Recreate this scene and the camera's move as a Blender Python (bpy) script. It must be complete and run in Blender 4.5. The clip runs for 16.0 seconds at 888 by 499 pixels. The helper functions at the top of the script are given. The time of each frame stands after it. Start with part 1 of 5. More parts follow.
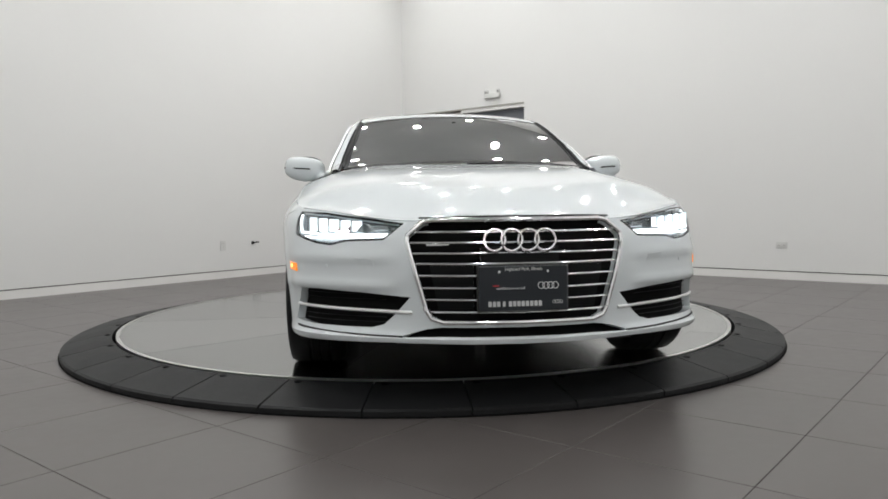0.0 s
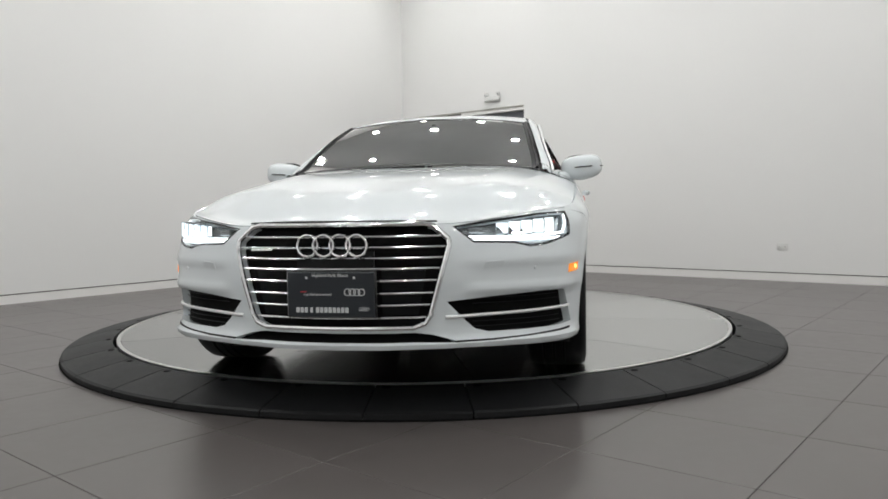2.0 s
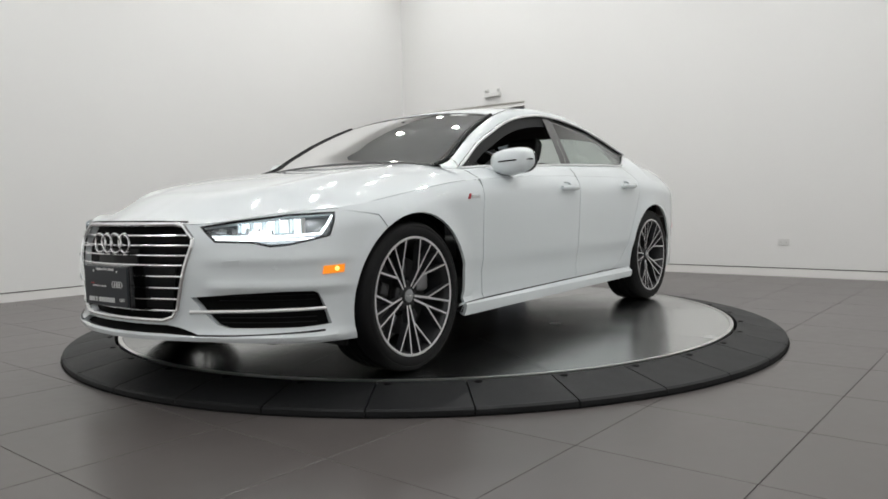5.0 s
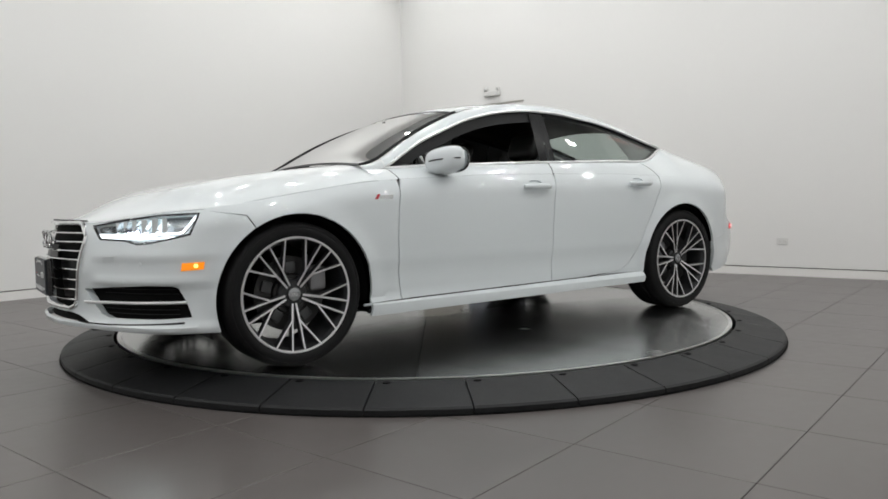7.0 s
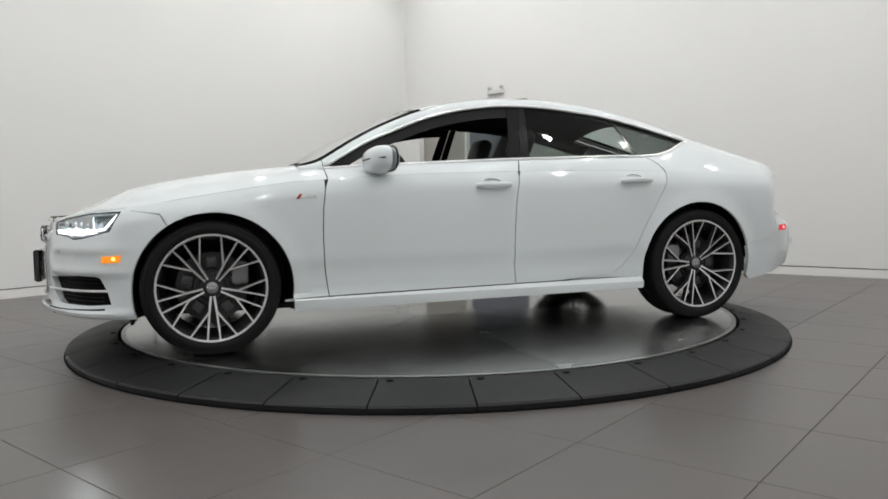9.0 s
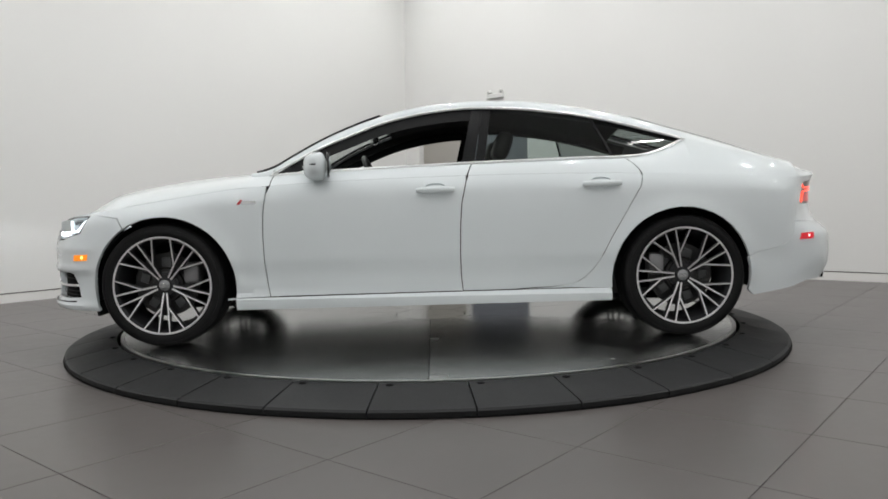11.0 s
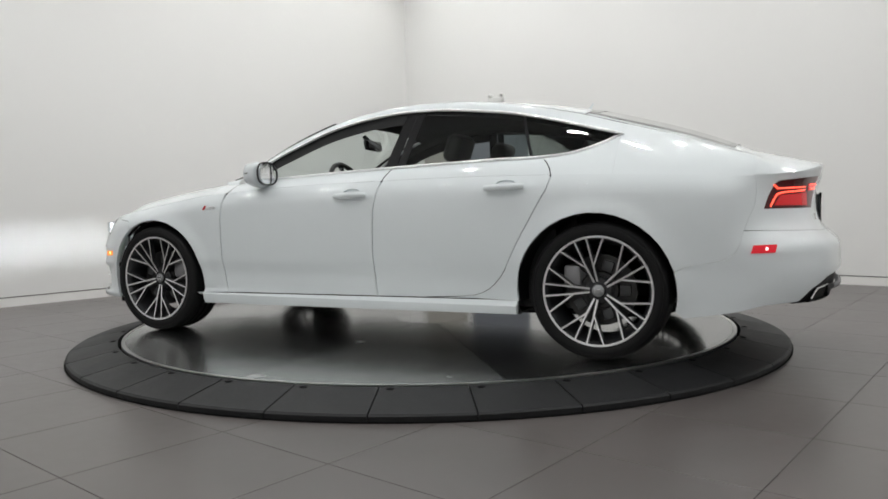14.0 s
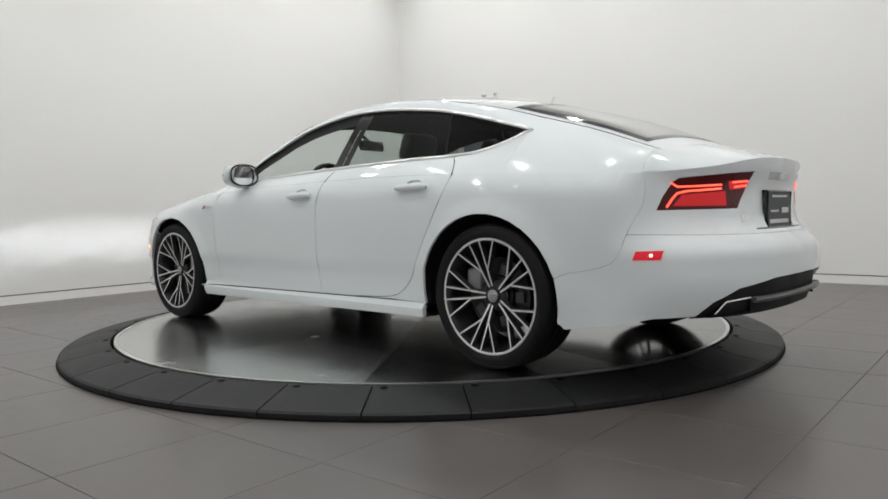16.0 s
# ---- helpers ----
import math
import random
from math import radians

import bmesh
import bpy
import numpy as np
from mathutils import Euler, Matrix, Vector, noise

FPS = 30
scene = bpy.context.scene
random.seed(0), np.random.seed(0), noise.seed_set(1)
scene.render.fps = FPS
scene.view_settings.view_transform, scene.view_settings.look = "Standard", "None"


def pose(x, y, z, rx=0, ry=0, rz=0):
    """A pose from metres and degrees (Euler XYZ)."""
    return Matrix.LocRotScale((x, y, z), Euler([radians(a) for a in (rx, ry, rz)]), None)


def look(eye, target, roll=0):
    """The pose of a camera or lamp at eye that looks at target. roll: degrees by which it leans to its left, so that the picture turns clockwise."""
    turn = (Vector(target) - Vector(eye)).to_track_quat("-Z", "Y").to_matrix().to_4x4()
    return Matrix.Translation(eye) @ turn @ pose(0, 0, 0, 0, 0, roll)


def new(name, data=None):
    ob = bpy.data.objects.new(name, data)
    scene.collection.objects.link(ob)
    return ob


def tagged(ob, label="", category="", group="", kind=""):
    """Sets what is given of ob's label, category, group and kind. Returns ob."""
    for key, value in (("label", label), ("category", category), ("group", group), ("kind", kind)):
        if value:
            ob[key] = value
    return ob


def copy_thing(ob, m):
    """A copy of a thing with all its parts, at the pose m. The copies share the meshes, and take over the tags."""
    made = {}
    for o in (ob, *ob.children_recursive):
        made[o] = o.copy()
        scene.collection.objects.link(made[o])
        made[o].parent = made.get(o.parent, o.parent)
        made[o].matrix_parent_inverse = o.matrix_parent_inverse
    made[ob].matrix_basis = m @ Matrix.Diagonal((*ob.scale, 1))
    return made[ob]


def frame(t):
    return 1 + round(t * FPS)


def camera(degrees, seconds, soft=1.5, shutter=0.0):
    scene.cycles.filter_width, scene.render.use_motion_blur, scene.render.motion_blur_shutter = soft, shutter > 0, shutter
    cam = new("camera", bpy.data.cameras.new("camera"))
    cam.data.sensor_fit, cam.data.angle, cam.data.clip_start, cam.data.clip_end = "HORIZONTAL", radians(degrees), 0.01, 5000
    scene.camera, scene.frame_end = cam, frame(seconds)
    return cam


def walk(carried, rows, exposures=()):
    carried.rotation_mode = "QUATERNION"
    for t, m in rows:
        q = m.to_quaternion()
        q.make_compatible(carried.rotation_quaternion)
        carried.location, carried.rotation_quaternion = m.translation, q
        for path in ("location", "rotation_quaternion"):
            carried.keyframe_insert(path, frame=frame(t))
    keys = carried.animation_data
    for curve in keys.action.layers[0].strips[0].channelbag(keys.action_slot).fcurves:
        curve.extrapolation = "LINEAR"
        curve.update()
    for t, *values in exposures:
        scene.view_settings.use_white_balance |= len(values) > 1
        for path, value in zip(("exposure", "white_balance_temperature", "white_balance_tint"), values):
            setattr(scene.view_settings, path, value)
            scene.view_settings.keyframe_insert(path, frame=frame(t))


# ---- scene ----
cam = camera(62.39, 16.0, soft=1.7)
EYE = Vector((0.0, -5.151, 0.834))


def aim(turn, tilt, roll):
    """A pose at the tripod's place, turned to the right and tilted by degrees."""
    a, b = radians(turn), radians(tilt)
    way = Vector((math.sin(a) * math.cos(b), math.cos(a) * math.cos(b), math.sin(b)))
    return look(EYE, EYE + way, roll)


walk(cam, [
    (0, aim(1.443, -3.395, -0.719)), (0.5, aim(1.59, -3.372, -0.8)), (1, aim(1.564, -3.356, -0.88)),
    (1.5, aim(1.456, -3.295, -0.915)), (2, aim(1.402, -3.155, -0.951)), (2.5, aim(1.414, -3.142, -0.927)),
    (3, aim(1.394, -3.185, -1.011)), (3.5, aim(1.271, -3.351, -1.141)), (4, aim(1.245, -3.417, -1.18)),
    (6.5, aim(1.443, -3.432, -1.087)), (7, aim(1.404, -3.517, -1.085)), (7.5, aim(1.354, -3.544, -1.081)),
    (8, aim(1.282, -3.613, -1.1)), (8.5, aim(1.214, -3.629, -1.021)), (9, aim(1.125, -3.66, -1.028)),
    (11.5, aim(1.164, -3.274, -1.08)), (12, aim(1.189, -3.255, -1.092)), (12.5, aim(1.327, -3.192, -1.034)),
    (13, aim(1.281, -3.12, -1.128)), (13.5, aim(1.132, -3.134, -1.163)), (14, aim(1.102, -3.037, -1.089)),
    (14.5, aim(1.203, -2.978, -1.035)), (15, aim(1.431, -2.987, -0.994)), (15.5, aim(1.571, -3.055, -1.028)),
    (16, aim(1.6, -3.138, -1.045))], exposures=[(0, 0.0), (16, 0.0)])

# ---- light ----
world = bpy.data.worlds.new("world")
world.use_nodes = True
world.node_tree.nodes["Background"].inputs[0].default_value = (0.8, 0.9, 1.0, 1)
world.node_tree.nodes["Background"].inputs[1].default_value = 0.05
scene.world = world

# the room's axes: it stands turned by this much against the camera
TURN = 49.5
ROOM = pose(0, 0, 0, 0, 0, TURN)
U1, V1, U0, V0, CEIL = 4.47, 4.23, -6.6, -6.3, 4.7
LAMP_WATTS = 12.4
LAMP_ROWS = [(u, v) for u in (-5.75, -3.4, -1.2, 0.7, 2.3, 3.65) for v in (-5.5, -3.3, -1.3, 0.5, 2.1, 3.4)]

# ---- materials ----


def shade(name, colour, rough=0.5, metal=0.0, coat=0.0, vary=0.0, scale=4.0, bump=0.0, fine=60.0, emit=None, power=0.0, spec=0.5, rvary=0.0):
    """A procedural material: colour with two scales of noise, gloss that varies, and fine relief."""
    m = bpy.data.materials.new(name)
    m.use_nodes = True
    nt = m.node_tree
    b = nt.nodes["Principled BSDF"]
    b.inputs["Base Color"].default_value = (*colour, 1)
    b.inputs["Roughness"].default_value = rough
    b.inputs["Metallic"].default_value = metal
    b.inputs["Coat Weight"].default_value = coat
    b.inputs["Coat Roughness"].default_value = 0.03
    b.inputs["Specular IOR Level"].default_value = spec
    if emit:
        b.inputs["Emission Color"].default_value = (*emit, 1)
        b.inputs["Emission Strength"].default_value = power
    if vary or bump or rvary:
        tc = nt.nodes.new("ShaderNodeTexCoord")
        n1 = nt.nodes.new("ShaderNodeTexNoise")
        n1.inputs["Scale"].default_value, n1.inputs["Detail"].default_value = scale, 6
        n2 = nt.nodes.new("ShaderNodeTexNoise")
        n2.inputs["Scale"].default_value, n2.inputs["Detail"].default_value = fine, 4
        for n in (n1, n2):
            nt.links.new(tc.outputs["Object"], n.inputs["Vector"])
        mix = nt.nodes.new("ShaderNodeMath")
        mix.operation = "ADD"
        nt.links.new(n1.outputs[0], mix.inputs[0])
        nt.links.new(n2.outputs[0], mix.inputs[1])
        if vary:
            ramp = nt.nodes.new("ShaderNodeMapRange")
            ramp.inputs[1].default_value, ramp.inputs[2].default_value = 0.6, 1.4
            ramp.inputs[3].default_value, ramp.inputs[4].default_value = 1 - vary, 1 + vary
            nt.links.new(mix.outputs[0], ramp.inputs[0])
            col = nt.nodes.new("ShaderNodeVectorMath")
            col.operation = "SCALE"
            col.inputs[0].default_value = colour
            nt.links.new(ramp.outputs[0], col.inputs["Scale"])
            nt.links.new(col.outputs[0], b.inputs["Base Color"])
        if rvary:
            rr = nt.nodes.new("ShaderNodeMapRange")
            rr.inputs[1].default_value, rr.inputs[2].default_value = 0.6, 1.4
            rr.inputs[3].default_value, rr.inputs[4].default_value = max(rough - rvary, 0.02), rough + rvary
            nt.links.new(mix.outputs[0], rr.inputs[0])
            nt.links.new(rr.outputs[0], b.inputs["Roughness"])
        if bump:
            bm = nt.nodes.new("ShaderNodeBump")
            bm.inputs["Strength"].default_value, bm.inputs["Distance"].default_value = bump, 0.002
            nt.links.new(mix.outputs[0], bm.inputs["Height"])
            nt.links.new(bm.outputs[0], b.inputs["Normal"])
    return m


def pane_mat(name, tint, rough=0.0, ior=1.55):
    """Thin tinted glass: it lets tinted light through and mirrors at its face."""
    m = bpy.data.materials.new(name)
    m.use_nodes = True
    nt = m.node_tree
    nt.nodes.remove(nt.nodes["Principled BSDF"])
    out = nt.nodes["Material Output"]
    tr, gl, mx, fr = (nt.nodes.new(k) for k in ("ShaderNodeBsdfTransparent", "ShaderNodeBsdfGlossy", "ShaderNodeMixShader", "ShaderNodeFresnel"))
    tr.inputs[0].default_value = (*tint, 1)
    gl.inputs["Roughness"].default_value = rough
    fr.inputs[0].default_value = ior
    nt.links.new(fr.outputs[0], mx.inputs[0])
    nt.links.new(tr.outputs[0], mx.inputs[1])
    nt.links.new(gl.outputs[0], mx.inputs[2])
    nt.links.new(mx.outputs[0], out.inputs[0])
    return m


WALL = shade("white_wall_paint", (0.78, 0.778, 0.765), 0.55, vary=0.012, scale=0.7, bump=0.06, fine=180)
BACK_WALL = shade("pale_wall_paint", (0.78, 0.78, 0.775), 0.6, vary=0.02, scale=0.7)
TRIM = shade("white_trim_paint", (0.82, 0.81, 0.79), 0.4, vary=0.01)
GREY = shade("ceiling_paint", (0.42, 0.43, 0.43), 0.8, vary=0.05, scale=1.5)
# dark colour that stands in for the shade inside narrow gaps and slots
GAP_SHADE = shade("gap_shade_colour", (0.16, 0.15, 0.14), 0.7)
TILE = shade("grey_porcelain", (0.097, 0.0865, 0.083), 0.31, vary=0.05, scale=2.5, fine=18, rvary=0.03)
GROUT = shade("grout", (0.068, 0.061, 0.059), 0.85)
RUBBER = shade("black_rubber", (0.0135, 0.014, 0.0148), 0.5, spec=0.2, vary=0.25, scale=5, bump=0.12, fine=140, rvary=0.08)
ALU = shade("polished_plate", (0.52, 0.53, 0.52), 0.155, metal=1.0, vary=0.06, scale=0.8, fine=5, rvary=0.02)


def vary_plates(m):
    """Each metal plate has its own tone and polish."""
    nt = m.node_tree
    b = nt.nodes["Principled BSDF"]
    oi = nt.nodes.new("ShaderNodeObjectInfo")
    for sock, lo, hi in (("Base Color", 0.48, 1.22), ("Roughness", 0.7, 1.7)):
        mr = nt.nodes.new("ShaderNodeMapRange")
        mr.inputs[3].default_value, mr.inputs[4].default_value = lo, hi
        nt.links.new(oi.outputs["Random"], mr.inputs[0])
        if sock == "Roughness":
            mul = nt.nodes.new("ShaderNodeMath")
            mul.operation = "MULTIPLY"
            nt.links.new(b.inputs[sock].links[0].from_socket, mul.inputs[0])
            nt.links.new(mr.outputs[0], mul.inputs[1])
        else:
            mul = nt.nodes.new("ShaderNodeVectorMath")
            mul.operation = "SCALE"
            nt.links.new(b.inputs[sock].links[0].from_socket, mul.inputs[0])
            nt.links.new(mr.outputs[0], mul.inputs["Scale"])
        nt.links.new(mul.outputs[0], b.inputs[sock])


vary_plates(ALU)
BLACK = shade("black_gap", (0.004, 0.004, 0.004), 0.8, spec=0.1)
PLASTIC = shade("white_plastic", (0.68, 0.68, 0.665), 0.35)
PANEL_BLUE = shade("blue_grey_door_paint", (0.17, 0.18, 0.205), 0.5, vary=0.05)
STEEL = shade("brushed_steel", (0.5, 0.48, 0.45), 0.35, metal=1.0)
LAMP_GLOW = shade("lamp_glow", (0.9, 0.9, 0.9), 0.4, emit=(1.0, 0.98, 0.95), power=15)

# ---- mesh helpers ----


def finish(name, bm, mat, smooth=False, angle=40):
    me = bpy.data.meshes.new(name)
    bm.to_mesh(me)
    bm.free()
    for m in (mat if isinstance(mat, (list, tuple)) else [mat]):
        me.materials.append(m)
    if smooth:
        for f in me.polygons:
            f.use_smooth = True
        me.set_sharp_from_angle(angle=radians(angle))
    return me


def part(name, bm, material, parent, label="", smooth=True, angle=40, m=None):
    """Links a bmesh as one mesh object under a thing or a part."""
    ob = new(name, finish(name, bm, material, smooth, angle))
    ob.parent = parent
    if m is not None:
        ob.matrix_basis = m
    if label:
        ob["label"] = label
    return ob


def thing(name, label, category, m=None, group="", kind=""):
    ob = new(name)
    if m is not None:
        ob.matrix_basis = m
    return tagged(ob, label, category, group, kind)


def box(x0, x1, y0, y1, z0, z1, bevel=0.0, bm=None, seg=1):
    bm = bm or bmesh.new()
    r = bmesh.ops.create_cube(bm, size=1, matrix=Matrix.Translation(((x0 + x1) / 2, (y0 + y1) / 2, (z0 + z1) / 2)) @ Matrix.Diagonal((x1 - x0, y1 - y0, z1 - z0, 1)))
    if bevel:
        es = list({e for v in r["verts"] for e in v.link_edges})
        bmesh.ops.bevel(bm, geom=es, offset=bevel, segments=seg, affect="EDGES", profile=0.5)
    return bm


def tube(points, radius, closed=False, n=8, bm=None):
    """A round bar along points."""
    bm = bm or bmesh.new()
    pts = [Vector(p) for p in points]
    k = len(pts)
    rings = []
    for i, p in enumerate(pts):
        a = pts[(i - 1) % k] if closed or i else p
        b = pts[(i + 1) % k] if closed or i < k - 1 else p
        t = (b - a).normalized()
        up = Vector((0, 0, 1)) if abs(t.z) < 0.9 else Vector((1, 0, 0))
        s = t.cross(up).normalized()
        w = s.cross(t)
        rr = radius(i / max(k - 1, 1)) if callable(radius) else radius
        rings.append([bm.verts.new(p + (s * math.cos(q) + w * math.sin(q)) * rr) for q in [2 * math.pi * j / n for j in range(n)]])
    for i in range(k if closed else k - 1):
        a, b = rings[i], rings[(i + 1) % k]
        for j in range(n):
            bm.faces.new((a[j], a[(j + 1) % n], b[(j + 1) % n], b[j]))
    if not closed:
        bm.faces.new(rings[0])
        bm.faces.new(rings[-1][::-1])
    bmesh.ops.recalc_face_normals(bm, faces=bm.faces)
    return bm


def lathe(profile, n=48, axis="y", bm=None, closed=False):
    """Turns a profile of (radius, height) round an axis."""
    bm = bm or bmesh.new()
    rings = []
    for r, h in profile:
        ring = []
        for j in range(n):
            q = 2 * math.pi * j / n
            c, s = r * math.cos(q), r * math.sin(q)
            ring.append(bm.verts.new((c, h, s) if axis == "y" else (c, s, h)))
        rings.append(ring)
    k = len(rings)
    for i in range(k if closed else k - 1):
        a, b = rings[i], rings[(i + 1) % k]
        for j in range(n):
            bm.faces.new((a[j], a[(j + 1) % n], b[(j + 1) % n], b[j]))
    bmesh.ops.recalc_face_normals(bm, faces=bm.faces)
    return bm


def text_mesh(name, body, size, mat, parent, m, label="", depth=0.001):
    """Letters as a mesh, centred on the pose."""
    cu = bpy.data.curves.new(name, "FONT")
    cu.body, cu.size, cu.extrude, cu.align_x, cu.align_y = body, size, depth, "CENTER", "CENTER"
    tmp = bpy.data.objects.new(name, cu)
    me = bpy.data.meshes.new_from_object(tmp)
    bpy.data.objects.remove(tmp)
    bpy.data.curves.remove(cu)
    me.materials.append(mat)
    ob = new(name, me)
    ob.parent, ob.matrix_basis = parent, m
    if label:
        ob["label"] = label
    return ob


# ---- the room ----


def build_room():
    th = 0.2
    base_h, gap_h = 0.083, 0.012
    fl = new("floor", finish("floor", box(U0, U1, V0, V1, -0.2, -0.004), GROUT))
    fl.matrix_basis = ROOM
    tagged(fl, "matt grey porcelain tile floor with thin dark joints", "floor", kind="structure")
    ce = new("ceiling", finish("ceiling", box(U0 - th, U1 + th, V0 - th, V1 + th, CEIL, CEIL + 0.2), GREY))
    ce.matrix_basis = ROOM
    tagged(ce, "grey painted ceiling with rows of downlights", "ceiling", kind="structure")
    lab = "plain white painted showroom wall with a shadow gap above its base"
    # opening in the wall beside the corner
    d0, d1, dz = 2.05, 3.98, 2.15

    def wall(name, boxes, mat=WALL, text=lab):
        bm = bmesh.new()
        for b in boxes:
            box(*b, bm=bm)
        ob = new(name, finish(name, bm, mat))
        ob.matrix_basis = ROOM
        tagged(ob, text, "wall", kind="structure")
        return ob
    z0 = base_h + gap_h
    wall("wall_east", [(U1, U1 + th, V0 - th, d0, z0, CEIL), (U1, U1 + th, d1, V1, z0, CEIL), (U1, U1 + th, d0, d1, dz + 0.065, CEIL)])
    wall("wall_north", [(U0 - th, U1 + th, V1, V1 + th, z0, CEIL)])
    wall("wall_west", [(U0 - th, U0, V0 - th, V1, z0, CEIL)], BACK_WALL, "plain pale wall that closes the showroom")
    wall("wall_south", [(U0, U1, V0 - th, V0, z0, CEIL)], BACK_WALL, "plain pale wall that closes the showroom")
    def base(name, boxes, mat, label):
        bm = bmesh.new()
        for b in boxes:
            box(*b, bevel=0.002, bm=bm)
        ob = new(name, finish(name, bm, mat))
        ob.matrix_basis = ROOM
        tagged(ob, label, "baseboard", kind="structure")
    runs = [(U1 + 0.003, U1 + th, V0, d0), (U1 + 0.003, U1 + th, d1, V1), (U0 - th, U1, V1 + 0.003, V1 + th), (U0 - th, U0 - 0.003, V0, V1), (U0, U1, V0 - th, V0 - 0.003)]
    base("baseboard", [(a, b, c, d, -0.004, base_h) for a, b, c, d in runs], TRIM, "flush white baseboard under a dark shadow gap")
    # the gap's shade is put in as a dark-coloured strip
    base("trim", [(a + (0.02 if a > 4 else 0), b - (0.02 if b < U0 else 0), c + (0.02 if c > 4 else 0), d - (0.02 if d < V0 else 0), base_h, z0) for a, b, c, d in runs], GAP_SHADE, "recessed strip, coloured dark as the shade in the gap above the baseboard")
    # the door in the opening
    dr = thing("door_1", "blue-grey door leaf in a wall opening", "door", ROOM, kind="structure")
    part("door_leaf", box(U1 + 0.1, U1 + 0.15, d0 + 0.004, 3.1, 0, dz - 0.004, 0.003), PANEL_BLUE, dr, "blue-grey painted door leaf")
    part("side_light", box(U1 + 0.1, U1 + 0.15, 3.14, d1 - 0.004, 0, dz + 0.03, 0.003), STEEL, dr, "brown-grey metal side panel")
    # grey bar drawn for the shadow line over the opening
    part("frame", box(U1 - 0.006, U1 + 0.12, d0, d1, dz + 0.045, dz + 0.062, 0.002), STEEL, dr, "thin grey strip for the shade line along the opening's head")
    part("transom", box(U1 + 0.004, U1 + 0.12, d0, 3.12, dz, dz + 0.043, 0.002), TRIM, dr, "white transom bar")
    part("mullion", box(U1 + 0.02, U1 + 0.15, 3.104, 3.136, 0, dz - 0.002, 0.002), TRIM, dr, "white mullion")
    # closes the space behind the opening
    cl = new("wall_closing", finish("wall_closing", box(U1 + 0.2, U1 + 0.3, d0 - 0.2, V1 + 0.2, -0.2, 2.6), WALL))
    cl.matrix_basis = ROOM
    tagged(cl, "plain white wall behind the door opening", "wall", kind="structure")
    return fl


FLOOR = build_room()


def build_lamps():
    bm_h = lathe([(0.0001, 0.0), (0.055, 0.0), (0.06, -0.012), (0.05, -0.03), (0.03, -0.035), (0.03, -0.10), (0.062, -0.105), (0.066, -0.125), (0.0001, -0.125)], 24, "z")
    me = finish("housing", bm_h, TRIM, True)
    gl = finish("diffuser", lathe([(0.05, -0.127), (0.058, -0.15), (0.06, -0.175), (0.056, -0.2), (0.04, -0.222), (0.0001, -0.232)], 24, "z"), LAMP_GLOW, True)
    first = None
    for u, v in LAMP_ROWS:
        at = ROOM @ pose(u, v, CEIL)
        if first is None:
            first = thing("ceiling_light", "round white downlight glowing on the grey ceiling", "ceiling light", at, "ceiling downlights")
            h = new("housing", me)
            h.parent = first
            d = new("diffuser", gl)
            d.parent = first
            d["label"] = "glowing round diffuser"
        else:
            copy_thing(first, at)
        # rows by the unseen back walls are assumed, set stronger to brighten the car's flank
        la = bpy.data.lights.new("downlight", "AREA")
        la.shape, la.size, la.energy, la.color, la.spread = "DISK", 0.11, LAMP_WATTS * (0.74 if u > 3.5 or v > 3.3 else 1.12 if u > 2.2 or v > 2.0 else 1.25 if u < -5 or v < -5 else 1.0), (1.0, 1.0, 0.985), radians(170)
        new("downlight", la).matrix_basis = ROOM @ pose(u, v, CEIL - 0.24)


build_lamps()


def wall_outlet(m, label, wide=False):
    t = thing("wall_outlet", label, "outlet", m, "wall outlets")
    w, h = (0.115, 0.07) if wide else (0.075, 0.115)
    part("cover_plate", box(-0.006, 0, -w / 2, w / 2, -h / 2, h / 2, 0.002), PLASTIC, t)
    for k in (-1, 1):
        o = Vector((0, k * 0.026, 0)) if wide else Vector((0, 0, k * 0.027))
        part("socket", box(-0.008, -0.005, o.y - 0.017, o.y + 0.017, o.z - 0.015, o.z + 0.015, 0.002), shade("socket_plastic", (0.68, 0.68, 0.66), 0.4), t)
        for q in (-0.006, 0.006):
            part("slot", box(-0.0086, -0.0078, o.y + q - 0.0015, o.y + q + 0.0015, o.z - 0.005, o.z + 0.005), GAP_SHADE, t)


def emergency_light():
    t = thing("emergency_light", "small white two-headed emergency light on the wall above the door", "emergency light", ROOM @ pose(U1, 2.55, 2.36))
    part("housing", box(-0.05, 0, -0.13, 0.13, -0.05, 0.015, 0.008), PLASTIC, t)
    for k in (-1, 1):
        part("lamp_head", lathe([(0.001, -0.05), (0.026, -0.05), (0.03, -0.034), (0.022, 0.0), (0.001, 0.0)], 16), PLASTIC, t, m=pose(-0.05, k * 0.105, 0.045, 0, 0, 90 - k * 25))
        part("bracket", tube([(-0.03, k * 0.105, 0.01), (-0.05, k * 0.105, 0.045)], 0.01), shade("grey_plastic", (0.3, 0.3, 0.3), 0.5), t)


wall_outlet(ROOM @ pose(U1, -1.21, 0.37), "small white double outlet set sideways in the white wall", True)
wall_outlet(ROOM @ pose(1.222, V1, 0.392, 0, 0, 90), "small white double outlet in the white wall")
emergency_light()


